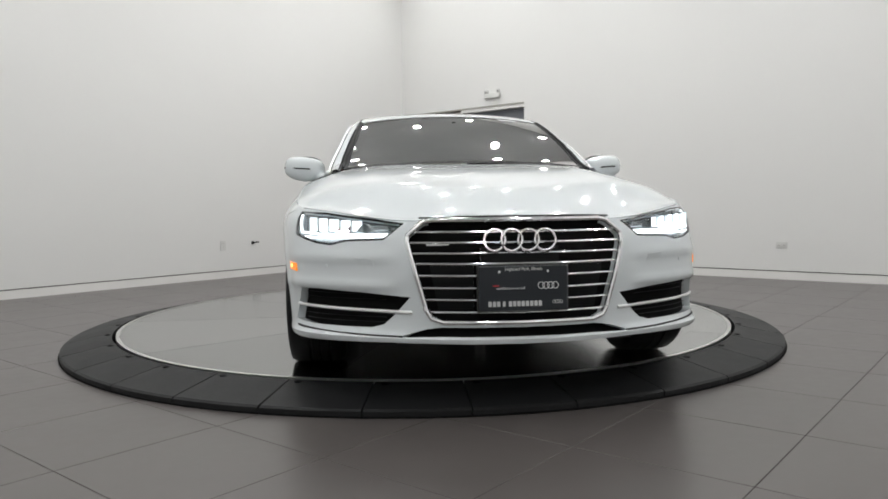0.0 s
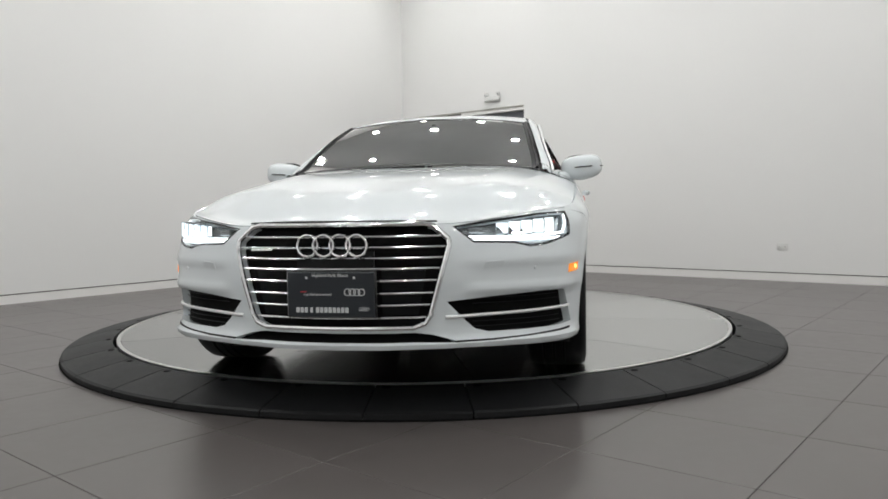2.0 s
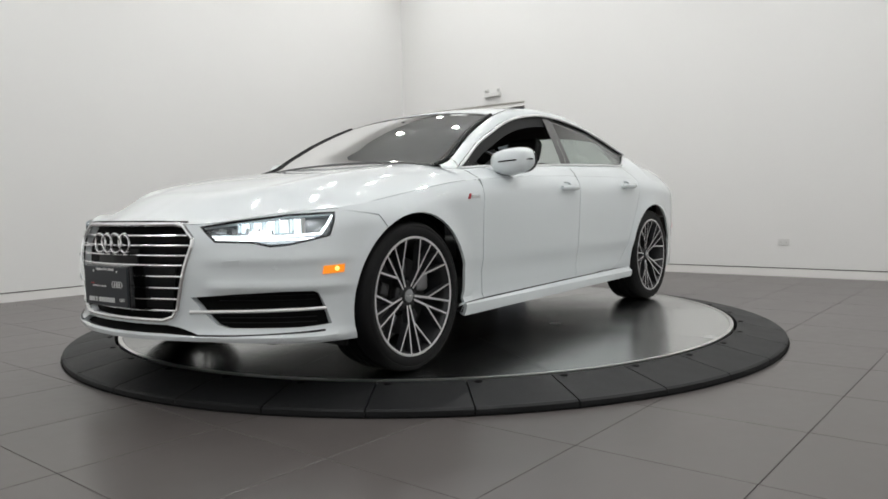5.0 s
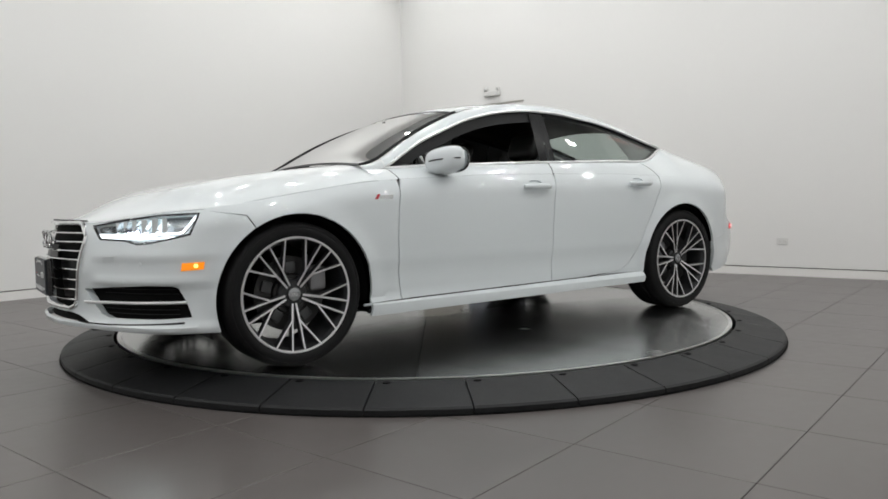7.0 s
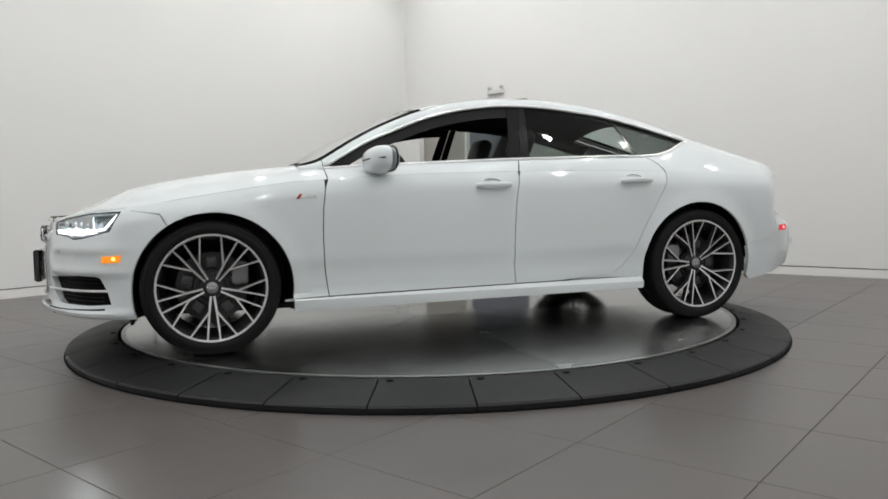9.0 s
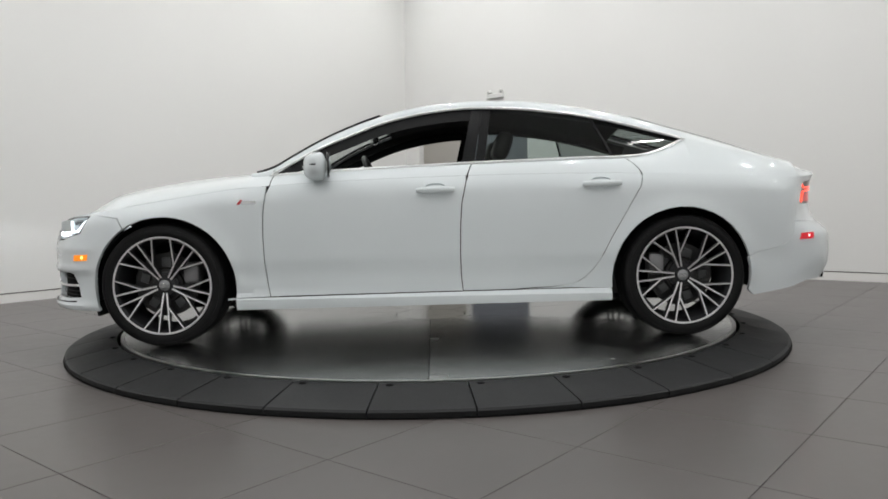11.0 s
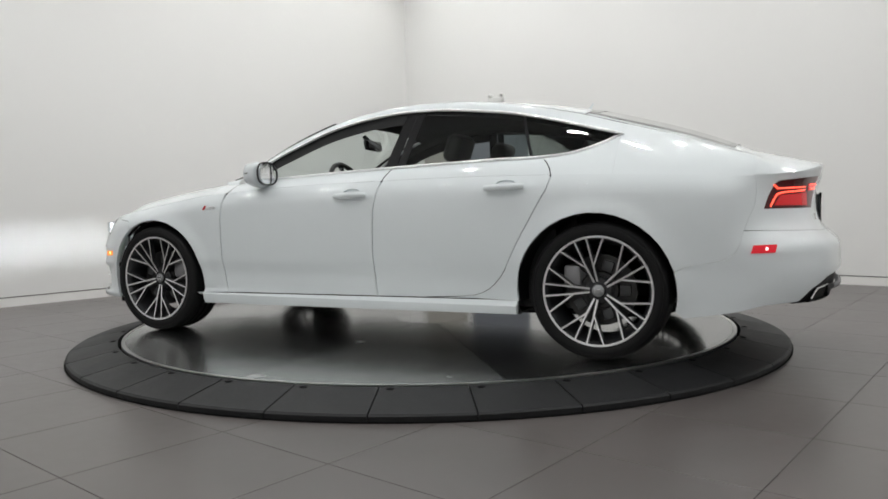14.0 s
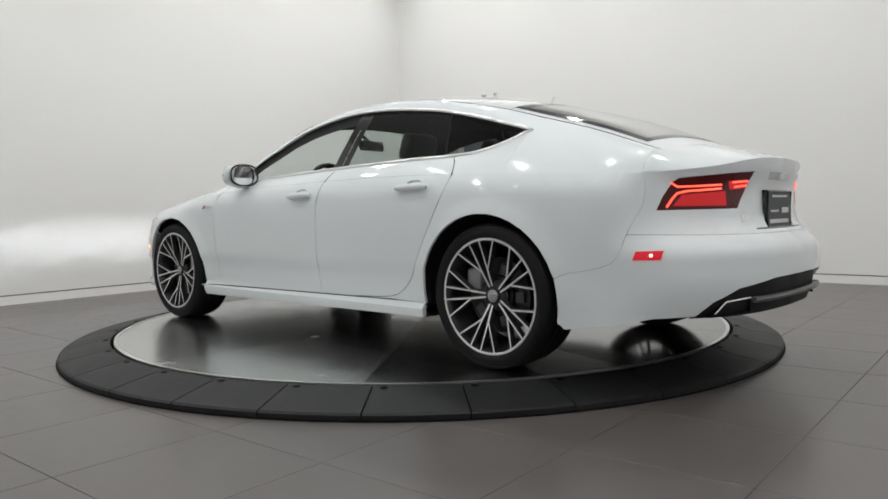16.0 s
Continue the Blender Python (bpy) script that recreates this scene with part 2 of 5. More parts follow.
def cable_outlet():
    t = thing("cable_outlet", "small dark cable outlet with a stub of cable", "outlet", ROOM @ pose(1.65, V1, 0.41, 0, 0, 90))
    part("collar", lathe([(0.0001, -0.012), (0.018, -0.012), (0.022, 0.0)], 16), shade("dark_metal", (0.05, 0.05, 0.05), 0.4), t, m=pose(0, 0, 0, 0, 0, -90))
    part("cable_stub", tube([(0, 0, 0), (-0.04, 0, 0.004), (-0.055, -0.02, 0.008), (-0.06, -0.05, 0.006)], 0.008), BLACK, t)


cable_outlet()

# ---- the turntable ----
DISC_R, RING_R, DISC_Z = 2.007, 2.304, 0.08


def build_ring():
    n, a0 = 33, radians(-96.5)
    ring = thing("ramp_ring", "black rubber ramp ring of wedge panels round the turntable", "ramp")
    da = 2 * math.pi / n
    g = 0.0065
    bm = bmesh.new()
    k = 6
    prof = [(DISC_R + 0.02, DISC_Z), (RING_R - 0.012, 0.034), (RING_R, 0.026), (RING_R, 0.0)]
    rows = []
    for j in range(k + 1):
        a = da * j / k
        row = []
        for r, z in prof + [(RING_R - 0.02, 0.0), (DISC_R + 0.02, 0.0)]:
            q = a
            if j == 0:
                q = g / 2 / r
            if j == k:
                q = da - g / 2 / r
            row.append(bm.verts.new((r * math.cos(q), r * math.sin(q), z)))
        rows.append(row)
    for j in range(k):
        for i in range(6):
            bm.faces.new((rows[j][i], rows[j][(i + 1) % 6], rows[j + 1][(i + 1) % 6], rows[j + 1][i]))
    bm.faces.new(rows[0])
    bm.faces.new(rows[-1][::-1])
    bmesh.ops.recalc_face_normals(bm, faces=bm.faces)
    me = finish("wedge_panel", bm, RUBBER)
    bolt = finish("bolt", lathe([(0.0001, 0.003), (0.015, 0.003), (0.018, 0.0)], 12, "z"), BLACK, True)
    for i in range(n):
        p = new("wedge_panel", me)
        p.parent, p.matrix_basis = ring, pose(0, 0, 0, 0, 0, math.degrees(a0 + i * da))
        a = a0 + i * da + 0.025
        b = new("bolt", bolt)
        r = DISC_R + 0.045
        b.parent, b.matrix_basis = ring, pose(r * math.cos(a), r * math.sin(a), DISC_Z - 0.004)
    part("floor_strip", lathe([(RING_R + 0.008, 0.001), (RING_R + 0.008, 0.006), (RING_R - 0.03, 0.008), (RING_R - 0.03, 0.001)], 96, "z", closed=True), BLACK, ring, "thin black rubber floor edging")


build_ring()


def build_disc():
    """The turning plate: metal sheets on a round bed with a bright rim."""
    d = thing("turntable", "round polished metal turntable of joined plates", "turntable")
    part("bed", lathe([(0.0001, 0.012), (DISC_R - 0.004, 0.012), (DISC_R - 0.004, DISC_Z - 0.008), (0.0001, DISC_Z - 0.008)], 128, "z"), BLACK, d)
    part("rim", lathe([(DISC_R - 0.022, DISC_Z - 0.008), (DISC_R - 0.022, DISC_Z + 0.002), (DISC_R, DISC_Z + 0.002), (DISC_R, DISC_Z - 0.02)], 160, "z", closed=True), shade("bright_rim", (0.7, 0.7, 0.68), 0.3, metal=1.0), d, "bright metal rim")
    rr = DISC_R - 0.024
    n = 10
    for i in range(n):
        bm = bmesh.new()
        a0, a1 = radians(90 + 36 * i), radians(126 + 36 * i)
        g = 0.002
        pts = [(0.25, a0 + g / 0.25), (0.25, a1 - g / 0.25)] + [(rr, a1 - g / rr - (a1 - a0 - 2 * g / rr) * k / 16) for k in range(17)]
        f = bm.faces.new([bm.verts.new((r * math.cos(a), r * math.sin(a), DISC_Z)) for r, a in pts])
        if f.normal.z < 0:
            f.normal_flip()
        ex = bmesh.ops.extrude_face_region(bm, geom=[f])
        for v in [q for q in ex["geom"] if isinstance(q, bmesh.types.BMVert)]:
            v.co.z -= 0.006
        bmesh.ops.recalc_face_normals(bm, faces=bm.faces)
        part("plate", bm, ALU, d, smooth=False)
    part("hub_plate", lathe([(0.0001, DISC_Z), (0.245, DISC_Z), (0.247, DISC_Z - 0.006)], 48, "z"), ALU, d)
    return d


DISC = build_disc()

# ---- the car ----
PAINT = shade("white_car_paint", (0.698, 0.742, 0.760), 0.42, coat=1.0, vary=0.006, scale=2, spec=0.3)
PAINT.node_tree.nodes["Principled BSDF"].inputs["Coat Roughness"].default_value = 0.045
GLOSS_BLACK = shade("gloss_black_trim", (0.01, 0.01, 0.011), 0.12, coat=0.5)
SENSOR_BLACK = shade("dark_sensor_plastic", (0.005, 0.0055, 0.006), 0.3, spec=0.16)
MATT_BLACK = shade("matt_black_plastic", (0.008, 0.0082, 0.009), 0.55, spec=0.25, vary=0.1, bump=0.1, fine=300)
CHROME = shade("chrome", (0.90, 0.91, 0.92), 0.14, metal=1.0)
SATIN = shade("satin_aluminium", (0.72, 0.73, 0.74), 0.24, metal=1.0)
TYRE = shade("tyre_rubber", (0.006, 0.006, 0.0065), 0.6, spec=0.22, vary=0.2, scale=9, bump=0.15, fine=120)
RIM_GREY = shade("anthracite_lacquer", (0.035, 0.036, 0.039), 0.35, metal=0.4)
RIM_CUT = shade("machined_alloy", (0.72, 0.72, 0.73), 0.30, metal=0.8)
DISC_STEEL = shade("brake_steel", (0.06, 0.06, 0.06), 0.42, metal=1.0)
CALIPER = shade("grey_caliper", (0.3, 0.3, 0.31), 0.4, metal=0.4)
GLASS_CLEAR = pane_mat("windscreen_glass", (0.84, 0.90, 0.875))
GLASS_SIDE = pane_mat("side_glass", (0.86, 0.91, 0.885))
GLASS_DARK = pane_mat("privacy_glass", (0.74, 0.80, 0.775), ior=1.75)
GLASS_QUARTER = pane_mat("dark_privacy_glass", (0.34, 0.37, 0.36), ior=1.6)
LENS = pane_mat("lamp_cover", (0.93, 0.95, 0.96))
RED_LENS = shade("dark_red_lens", (0.07, 0.0015, 0.003), 0.1, coat=0.3, spec=0.3)
RED_FLAT = shade("bright_red_lens", (0.16, 0.002, 0.004), 0.15, coat=0.25, emit=(1.0, 0.006, 0.012), power=0.36)
RED_MARK = shade("red_marker_lens", (0.22, 0.003, 0.008), 0.2, coat=0.25, emit=(1.0, 0.01, 0.03), power=0.42)
BRIGHT_TRIM = shade("polished_aluminium", (0.88, 0.89, 0.89), 0.3, metal=0.55)
RED_GLOW = shade("red_light", (0.6, 0.05, 0.04), 0.3, emit=(1.0, 0.07, 0.035), power=2.6)
AMBER = shade("amber_light", (0.5, 0.13, 0.008), 0.25, coat=0.6, emit=(1.0, 0.29, 0.004), power=0.8)
LED = shade("white_led", (0.9, 0.9, 0.9), 0.3, emit=(0.92, 0.97, 1.0), power=2.8)
LED_SOFT = shade("white_led_module", (0.8, 0.82, 0.85), 0.15, emit=(0.90, 0.97, 1.0), power=1.7)
BEAM = shade("beam_source", (0.9, 0.9, 0.9), 0.3, emit=(0.90, 0.97, 1.0), power=42000.0)
LAMP_BOWL = shade("lamp_bowl", (0.30, 0.32, 0.33), 0.22, metal=0.8)
LAMP_CHROME = shade("lamp_chrome", (0.72, 0.76, 0.77), 0.12, metal=1.0)
LEATHER = shade("black_leather", (0.017, 0.016, 0.016), 0.45, vary=0.2, bump=0.15, fine=220)
CABIN_GREY = shade("dark_grey_trim", (0.03, 0.03, 0.031), 0.65, vary=0.15)
HEADLINER = shade("dark_headliner", (0.02, 0.02, 0.021), 0.9)
PLATE_DARK = shade("slate_plate", (0.014, 0.018, 0.023), 0.4)
INK = shade("white_ink", (0.62, 0.63, 0.63), 0.5)
RED_INK = shade("red_ink", (0.45, 0.02, 0.03), 0.4)

CAR = thing("car", "white four-door fastback car with lights on, standing on the turntable", "car")


def curve(points, n=500):
    """A smooth function through points."""
    pts = sorted(points)
    xs, ys = np.array([p[0] for p in pts], float), np.array([p[1] for p in pts], float)
    d = np.diff(ys) / np.diff(xs)
    m = np.concatenate([[d[0]], (d[1:] * np.diff(xs)[:-1] + d[:-1] * np.diff(xs)[1:]) / (xs[2:] - xs[:-2]), [d[-1]]])
    gx = np.linspace(xs[0], xs[-1], n)
    i = np.clip(np.searchsorted(xs, gx) - 1, 0, len(xs) - 2)
    h = xs[i + 1] - xs[i]
    t = (gx - xs[i]) / h
    gy = (2 * t**3 - 3 * t**2 + 1) * ys[i] + (t**3 - 2 * t**2 + t) * h * m[i] + (3 * t**2 - 2 * t**3) * ys[i + 1] + (t**3 - t**2) * h * m[i + 1]
    return lambda x: float(np.interp(x, gx, gy))


def ease(a, b, x):
    t = min(max((x - a) / (b - a), 0.0), 1.0)
    return t * t * (3 - 2 * t)


# half outline in plan, from the middle of the nose to the middle of the tail
OUT = [(2.37, 0), (2.352, 0.2), (2.288, 0.41), (2.205, 0.6), (2.10, 0.77), (1.99, 0.872), (1.87, 0.92), (1.7, 0.942), (1.457, 0.95), (1.0, 0.945),
       (0.5, 0.943), (0, 0.942), (-0.6, 0.942), (-1.1, 0.944), (-1.457, 0.946), (-1.75, 0.930), (-2.0, 0.893), (-2.2, 0.818), (-2.34, 0.725),
       (-2.45, 0.585), (-2.525, 0.36), (-2.555, 0)]
_k = np.concatenate([[0], np.cumsum([math.dist(a, b) for a, b in zip(OUT, OUT[1:])])])
_mx, _my = curve(list(zip(_k, [p[0] for p in OUT])), 1500), curve(list(zip(_k, [p[1] for p in OUT])), 1500)
LS = float(_k[-1])
_s = np.linspace(0, LS, 1500)
_x, _y = np.array([_mx(s) for s in _s]), np.array([_my(s) for s in _s])
_tx, _ty = np.gradient(_x), np.gradient(_y)
_l = np.hypot(_tx, _ty)
_nx, _ny = _ty / _l, -_tx / _l
_nx[0], _ny[0], _nx[-1], _ny[-1] = 1, 0, -1, 0


def at_x(x):
    return float(np.interp(-x, -_x, _s))


_h = int(np.argmax(_y))


def front_y(y):
    return math.copysign(float(np.interp(abs(y), _y[:_h], _s[:_h])), y)


def rear_y(y):
    s = float(np.interp(abs(y), _y[_h:][::-1], _s[_h:][::-1]))
    return s if y >= 0 else 2 * LS - s


TOP = curve([(0, 0.7035), (front_y(0.25), 0.703), (front_y(0.45), 0.70), (front_y(0.78), 0.738), (at_x(1.89), 0.755), (at_x(1.7), 0.778), (at_x(1.37), 0.828), (at_x(1.04), 0.874),
             (at_x(0.7), 0.896), (at_x(0.39), 0.912), (at_x(0), 0.922), (at_x(-0.5), 0.929), (at_x(-1.0), 0.928), (at_x(-1.48), 0.916), (at_x(-1.78), 0.904),
             (at_x(-2.14), 0.888), (rear_y(0.6), 0.909), (rear_y(0.3), 0.947), (LS, 0.959)], 1500)
IN_SIDE = curve([(0.15, 0.04), (0.2, 0.022), (0.235, 0.008), (0.262, 0.011), (0.272, 0.026), (0.32, 0.030), (0.40, 0.026), (0.43, 0.021), (0.455, 0.013), (0.52, 0.008), (0.6, 0.004), (0.74, 0.0), (0.82, 0.003), (0.9, 0.012), (1.0, 0.02)])
_LIP = [(0.15, 0.07), (0.2, 0.03), (0.22, -0.004), (0.230, -0.010), (0.242, -0.009), (0.250, 0.004), (0.262, 0.010)]
# the nose round the grille, and its creased corners
IN_NOSE = curve(_LIP + [(0.30, 0.014), (0.4, 0.010), (0.5, 0.004), (0.58, 0.012), (0.65, 0.03), (0.70, 0.052), (0.74, 0.085), (1.0, 0.2)])
IN_CORNER = curve(_LIP + [(0.30, 0.017), (0.40, 0.018), (0.418, 0.014), (0.428, 0.002), (0.437, -0.003), (0.446, -0.002), (0.462, 0.004), (0.50, 0.0075), (0.53, 0.007), (0.545, 0.003), (0.553, 0.002), (0.562, 0.005),
                          (0.60, 0.017), (0.65, 0.031), (0.70, 0.052), (0.74, 0.085), (1.0, 0.2)])
IN_TAIL = curve([(0.15, 0.14), (0.24, 0.05), (0.30, 0.026), (0.34, 0.014), (0.42, 0.0), (0.5, 0.0), (0.565, 0.006), (0.59, 0.022), (0.62, 0.058), (0.65, 0.086), (0.69, 0.105), (0.75, 0.114), (0.86, 0.108), (0.91, 0.092), (0.96, 0.085), (1.0, 0.085)])
WHEELS_AT = [(1.443, 0.333, 0.391), (-1.441, 0.337, 0.394)]


def surf(s, z, off=0.0):
    """The car's flank: a point at arc s along the outline and height z."""
    sg = 1
    if s < 0:
        s, sg = -s, -1
    if s > LS:
        s, sg = 2 * LS - s, -sg
    x, y, nx, ny = (float(np.interp(s, _s, a)) for a in (_x, _y, _nx, _ny))
    wn, wr = ease(1.72, 2.05, x), ease(-2.02, -2.36, x) if x < 0 else 0
    zt = TOP(s)
    side = IN_SIDE(z)
    # no sill step on the bumpers' corners
    ends = max(ease(1.62, 1.8, x), ease(-1.66, -1.84, x) if x < 0 else 0)
    if z < 0.46 and ends:
        side += (0.014 + 0.05 * (0.46 - z) ** 1.5 - side) * ends
    for cx, cz, r in WHEELS_AT:
        q = math.hypot(x - cx, z - cz) - r
        side -= 0.016 * math.exp(-(q / 0.05) ** 2) * ease(0.2, 0.4, z)
    t = max(0.0, (z - (zt - 0.09)) / 0.09)
    side += (0.034 + 0.014 * ease(0.9, 1.5, x)) * t * t * (1 - wr)
    k = ease(0.455, 0.56, y)
    nose = IN_NOSE(z) * (1 - k) + IN_CORNER(z) * k if wn else 0.0
    d = side * (1 - wn - wr) + nose * wn + IN_TAIL(z) * wr - off
    return Vector((x - nx * d, sg * (y - ny * d), z))


# cabin sections: belt, window head, roof edge, crown
BELT_Z = curve([(1.0, 0.945), (0.87, 0.948), (0.78, 0.954), (0.58, 0.966), (0.416, 0.972), (0.087, 0.985), (-0.24, 0.997), (-0.56, 1.006), (-0.88, 1.015), (-1.15, 1.02),
                (-1.26, 1.03), (-1.355, 1.052), (-1.449, 1.088), (-1.53, 1.124), (-1.8, 1.04), (-2.1, 0.955), (-2.3, 0.92)])
BELT_Y = curve([(1.0, 0.755), (0.87, 0.77), (0.5, 0.795), (0, 0.81), (-0.6, 0.81), (-1.15, 0.785), (-1.35, 0.73), (-1.53, 0.665), (-1.8, 0.70), (-2.1, 0.735), (-2.3, 0.72)])
HEAD_Z = curve([(1.0, 0.945), (0.87, 0.95), (0.774, 1.004), (0.602, 1.098), (0.431, 1.169), (0.261, 1.235), (0.093, 1.28), (-0.074, 1.309), (-0.24, 1.325), (-0.4, 1.327), (-0.57, 1.319),
                (-0.73, 1.302), (-0.9, 1.28), (-1.056, 1.249), (-1.217, 1.21), (-1.378, 1.166), (-1.53, 1.126), (-1.8, 1.042), (-2.1, 0.956), (-2.3, 0.92)])
HEAD_Y = curve([(1.0, 0.755), (0.87, 0.765), (0.6, 0.715), (0.43, 0.69), (0.26, 0.668), (0.09, 0.65), (-0.24, 0.632), (-0.57, 0.627), (-0.9, 0.627), (-1.2, 0.638), (-1.53, 0.663), (-1.8, 0.70), (-2.1, 0.735), (-2.3, 0.72)])
EDGE_Z = curve([(1.0, 0.958), (0.87, 0.995), (0.75, 1.065), (0.6, 1.15), (0.431, 1.228), (0.261, 1.292), (0.093, 1.338), (-0.15, 1.374), (-0.4, 1.383), (-0.65, 1.374), (-0.9, 1.342), (-1.1, 1.304),
                (-1.3, 1.258), (-1.53, 1.192), (-1.8, 1.115), (-2.08, 1.02), (-2.2, 0.98), (-2.3, 0.95)])
EDGE_Y = curve([(1.0, 0.72), (0.87, 0.71), (0.6, 0.66), (0.43, 0.63), (0.26, 0.602), (0.09, 0.58), (-0.24, 0.565), (-0.6, 0.56), (-1.0, 0.555), (-1.3, 0.55), (-1.53, 0.545), (-1.85, 0.55), (-2.08, 0.585), (-2.3, 0.62)])
CROWN_Z = curve([(1.1, 0.965), (0.975, 0.998), (0.823, 1.080), (0.643, 1.174), (0.465, 1.258), (0.288, 1.329), (0.2, 1.357), (0.05, 1.386), (-0.15, 1.406), (-0.4, 1.416), (-0.65, 1.413), (-0.9, 1.393), (-1.1, 1.365),
                 (-1.26, 1.335), (-1.45, 1.289), (-1.61, 1.244), (-1.85, 1.167), (-2.083, 1.073), (-2.2, 1.024), (-2.35, 0.973)])


_edge = [surf(s, TOP(s)) for s in np.linspace(at_x(1.9), rear_y(0.62), 240)]
_ex, _ey, _ez = [-p.x for p in _edge], [p.y for p in _edge], [p.z for p in _edge]
# the flank ends here at the tail lamp
S_END = at_x(-2.185)
X_END = surf(S_END, TOP(S_END)).x


def cab(x, v, off=0.0):
    """The cabin's skin at station x. v: -1 shoulder, 0 belt, 1 window head, 2 roof edge, 3 crown."""
    tn = Vector((x, float(np.interp(-x, _ex, _ey)), float(np.interp(-x, _ex, _ez))))
    b, h = Vector((x, BELT_Y(x), BELT_Z(x))), Vector((x, HEAD_Y(x), HEAD_Z(x)))
    e, zc = Vector((x, EDGE_Y(x), EDGE_Z(x))), CROWN_Z(x)
    if x < -1.53 and v <= 2:
        # one smooth curve from the shoulder to the roof edge
        g = e - tn
        n = Vector((0, g.z, -g.y)).normalized()
        mid = tn.lerp(e, 0.7) + n * (0.021 + 0.008 * ease(-1.53, -1.9, x))
        ctl = (mid - tn * 0.09 - e * 0.49) / 0.42
        t = (v + 1) * 0.7 if v <= 0 else 0.7 + max(v - 1, 0) * 0.3
        p = tn * (1 - t) ** 2 + ctl * 2 * t * (1 - t) + e * t * t + n * off
    elif v <= 2:
        a, c, bulge = ((tn, b, 0.006 + 0.0065 * ease(-0.9, -1.53, x) if x < 0 else 0.006), (b, h, 0.004), (h, e, 0.012 - 0.010 * ease(-0.9, -1.53, x) if x < 0 else 0.012))[0 if v < 0 else 1 if v < 1 else 2]
        t = v - math.floor(v) if v < 2 else 1.0
        if v == 0 or v == 1:
            t = 0.0
        p = a.lerp(c, t)
        g = c - a
        n = Vector((0, g.z, -g.y))
        n = n.normalized() if n.length > 1e-6 else Vector((0, 1, 0))
        p += n * (bulge * 4 * t * (1 - t) + off)
    else:
        w = 3 - v
        k = max(zc - e.z, 0.002)
        p = Vector((x, e.y * w, zc - k * w ** 2.2))
        p += Vector((0, 2.2 * k / e.y * w ** 1.2, 1)).normalized() * off
    p.x = x
    return p


def patch(bm, fn, us, vs, flip=False):
    """A grid of points fn(u, v) in a bmesh."""
    g = [[bm.verts.new(fn(u, v)) for v in vs] for u in us]
    for i in range(len(us) - 1):
        for j in range(len(vs) - 1):
            q = [g[i][j], g[i + 1][j], g[i + 1][j + 1], g[i][j + 1]]
            bm.faces.new(q[::-1] if flip else q)
    return g


def span(a, b, n):
    return [a + (b - a) * i / n for i in range(n + 1)]


def inside(p, poly):
    x, y, c = p[0], p[1], False
    for (x0, y0), (x1, y1) in zip(poly, poly[1:] + poly[:1]):
        if (y0 > y) != (y1 > y) and x < (x1 - x0) * (y - y0) / (y1 - y0) + x0:
            c = not c
    return c


def shrink(poly, d):
    """The polygon drawn in by d."""
    area = sum(a[0] * b[1] - b[0] * a[1] for a, b in zip(poly, poly[1:] + poly[:1]))
    sg = 1 if area > 0 else -1
    n = len(poly)
    out = []
    for i in range(n):
        p0, p1, p2 = Vector(poly[i - 1]), Vector(poly[i]), Vector(poly[(i + 1) % n])
        a, b = (p1 - p0).normalized(), (p2 - p1).normalized()
        na, nb = Vector((-a.y, a.x)) * sg, Vector((-b.y, b.x)) * sg
        m = na + nb
        m = m / max(m.length_squared / 2, 0.5)
        out.append(tuple(p1 + m * d))
    return out


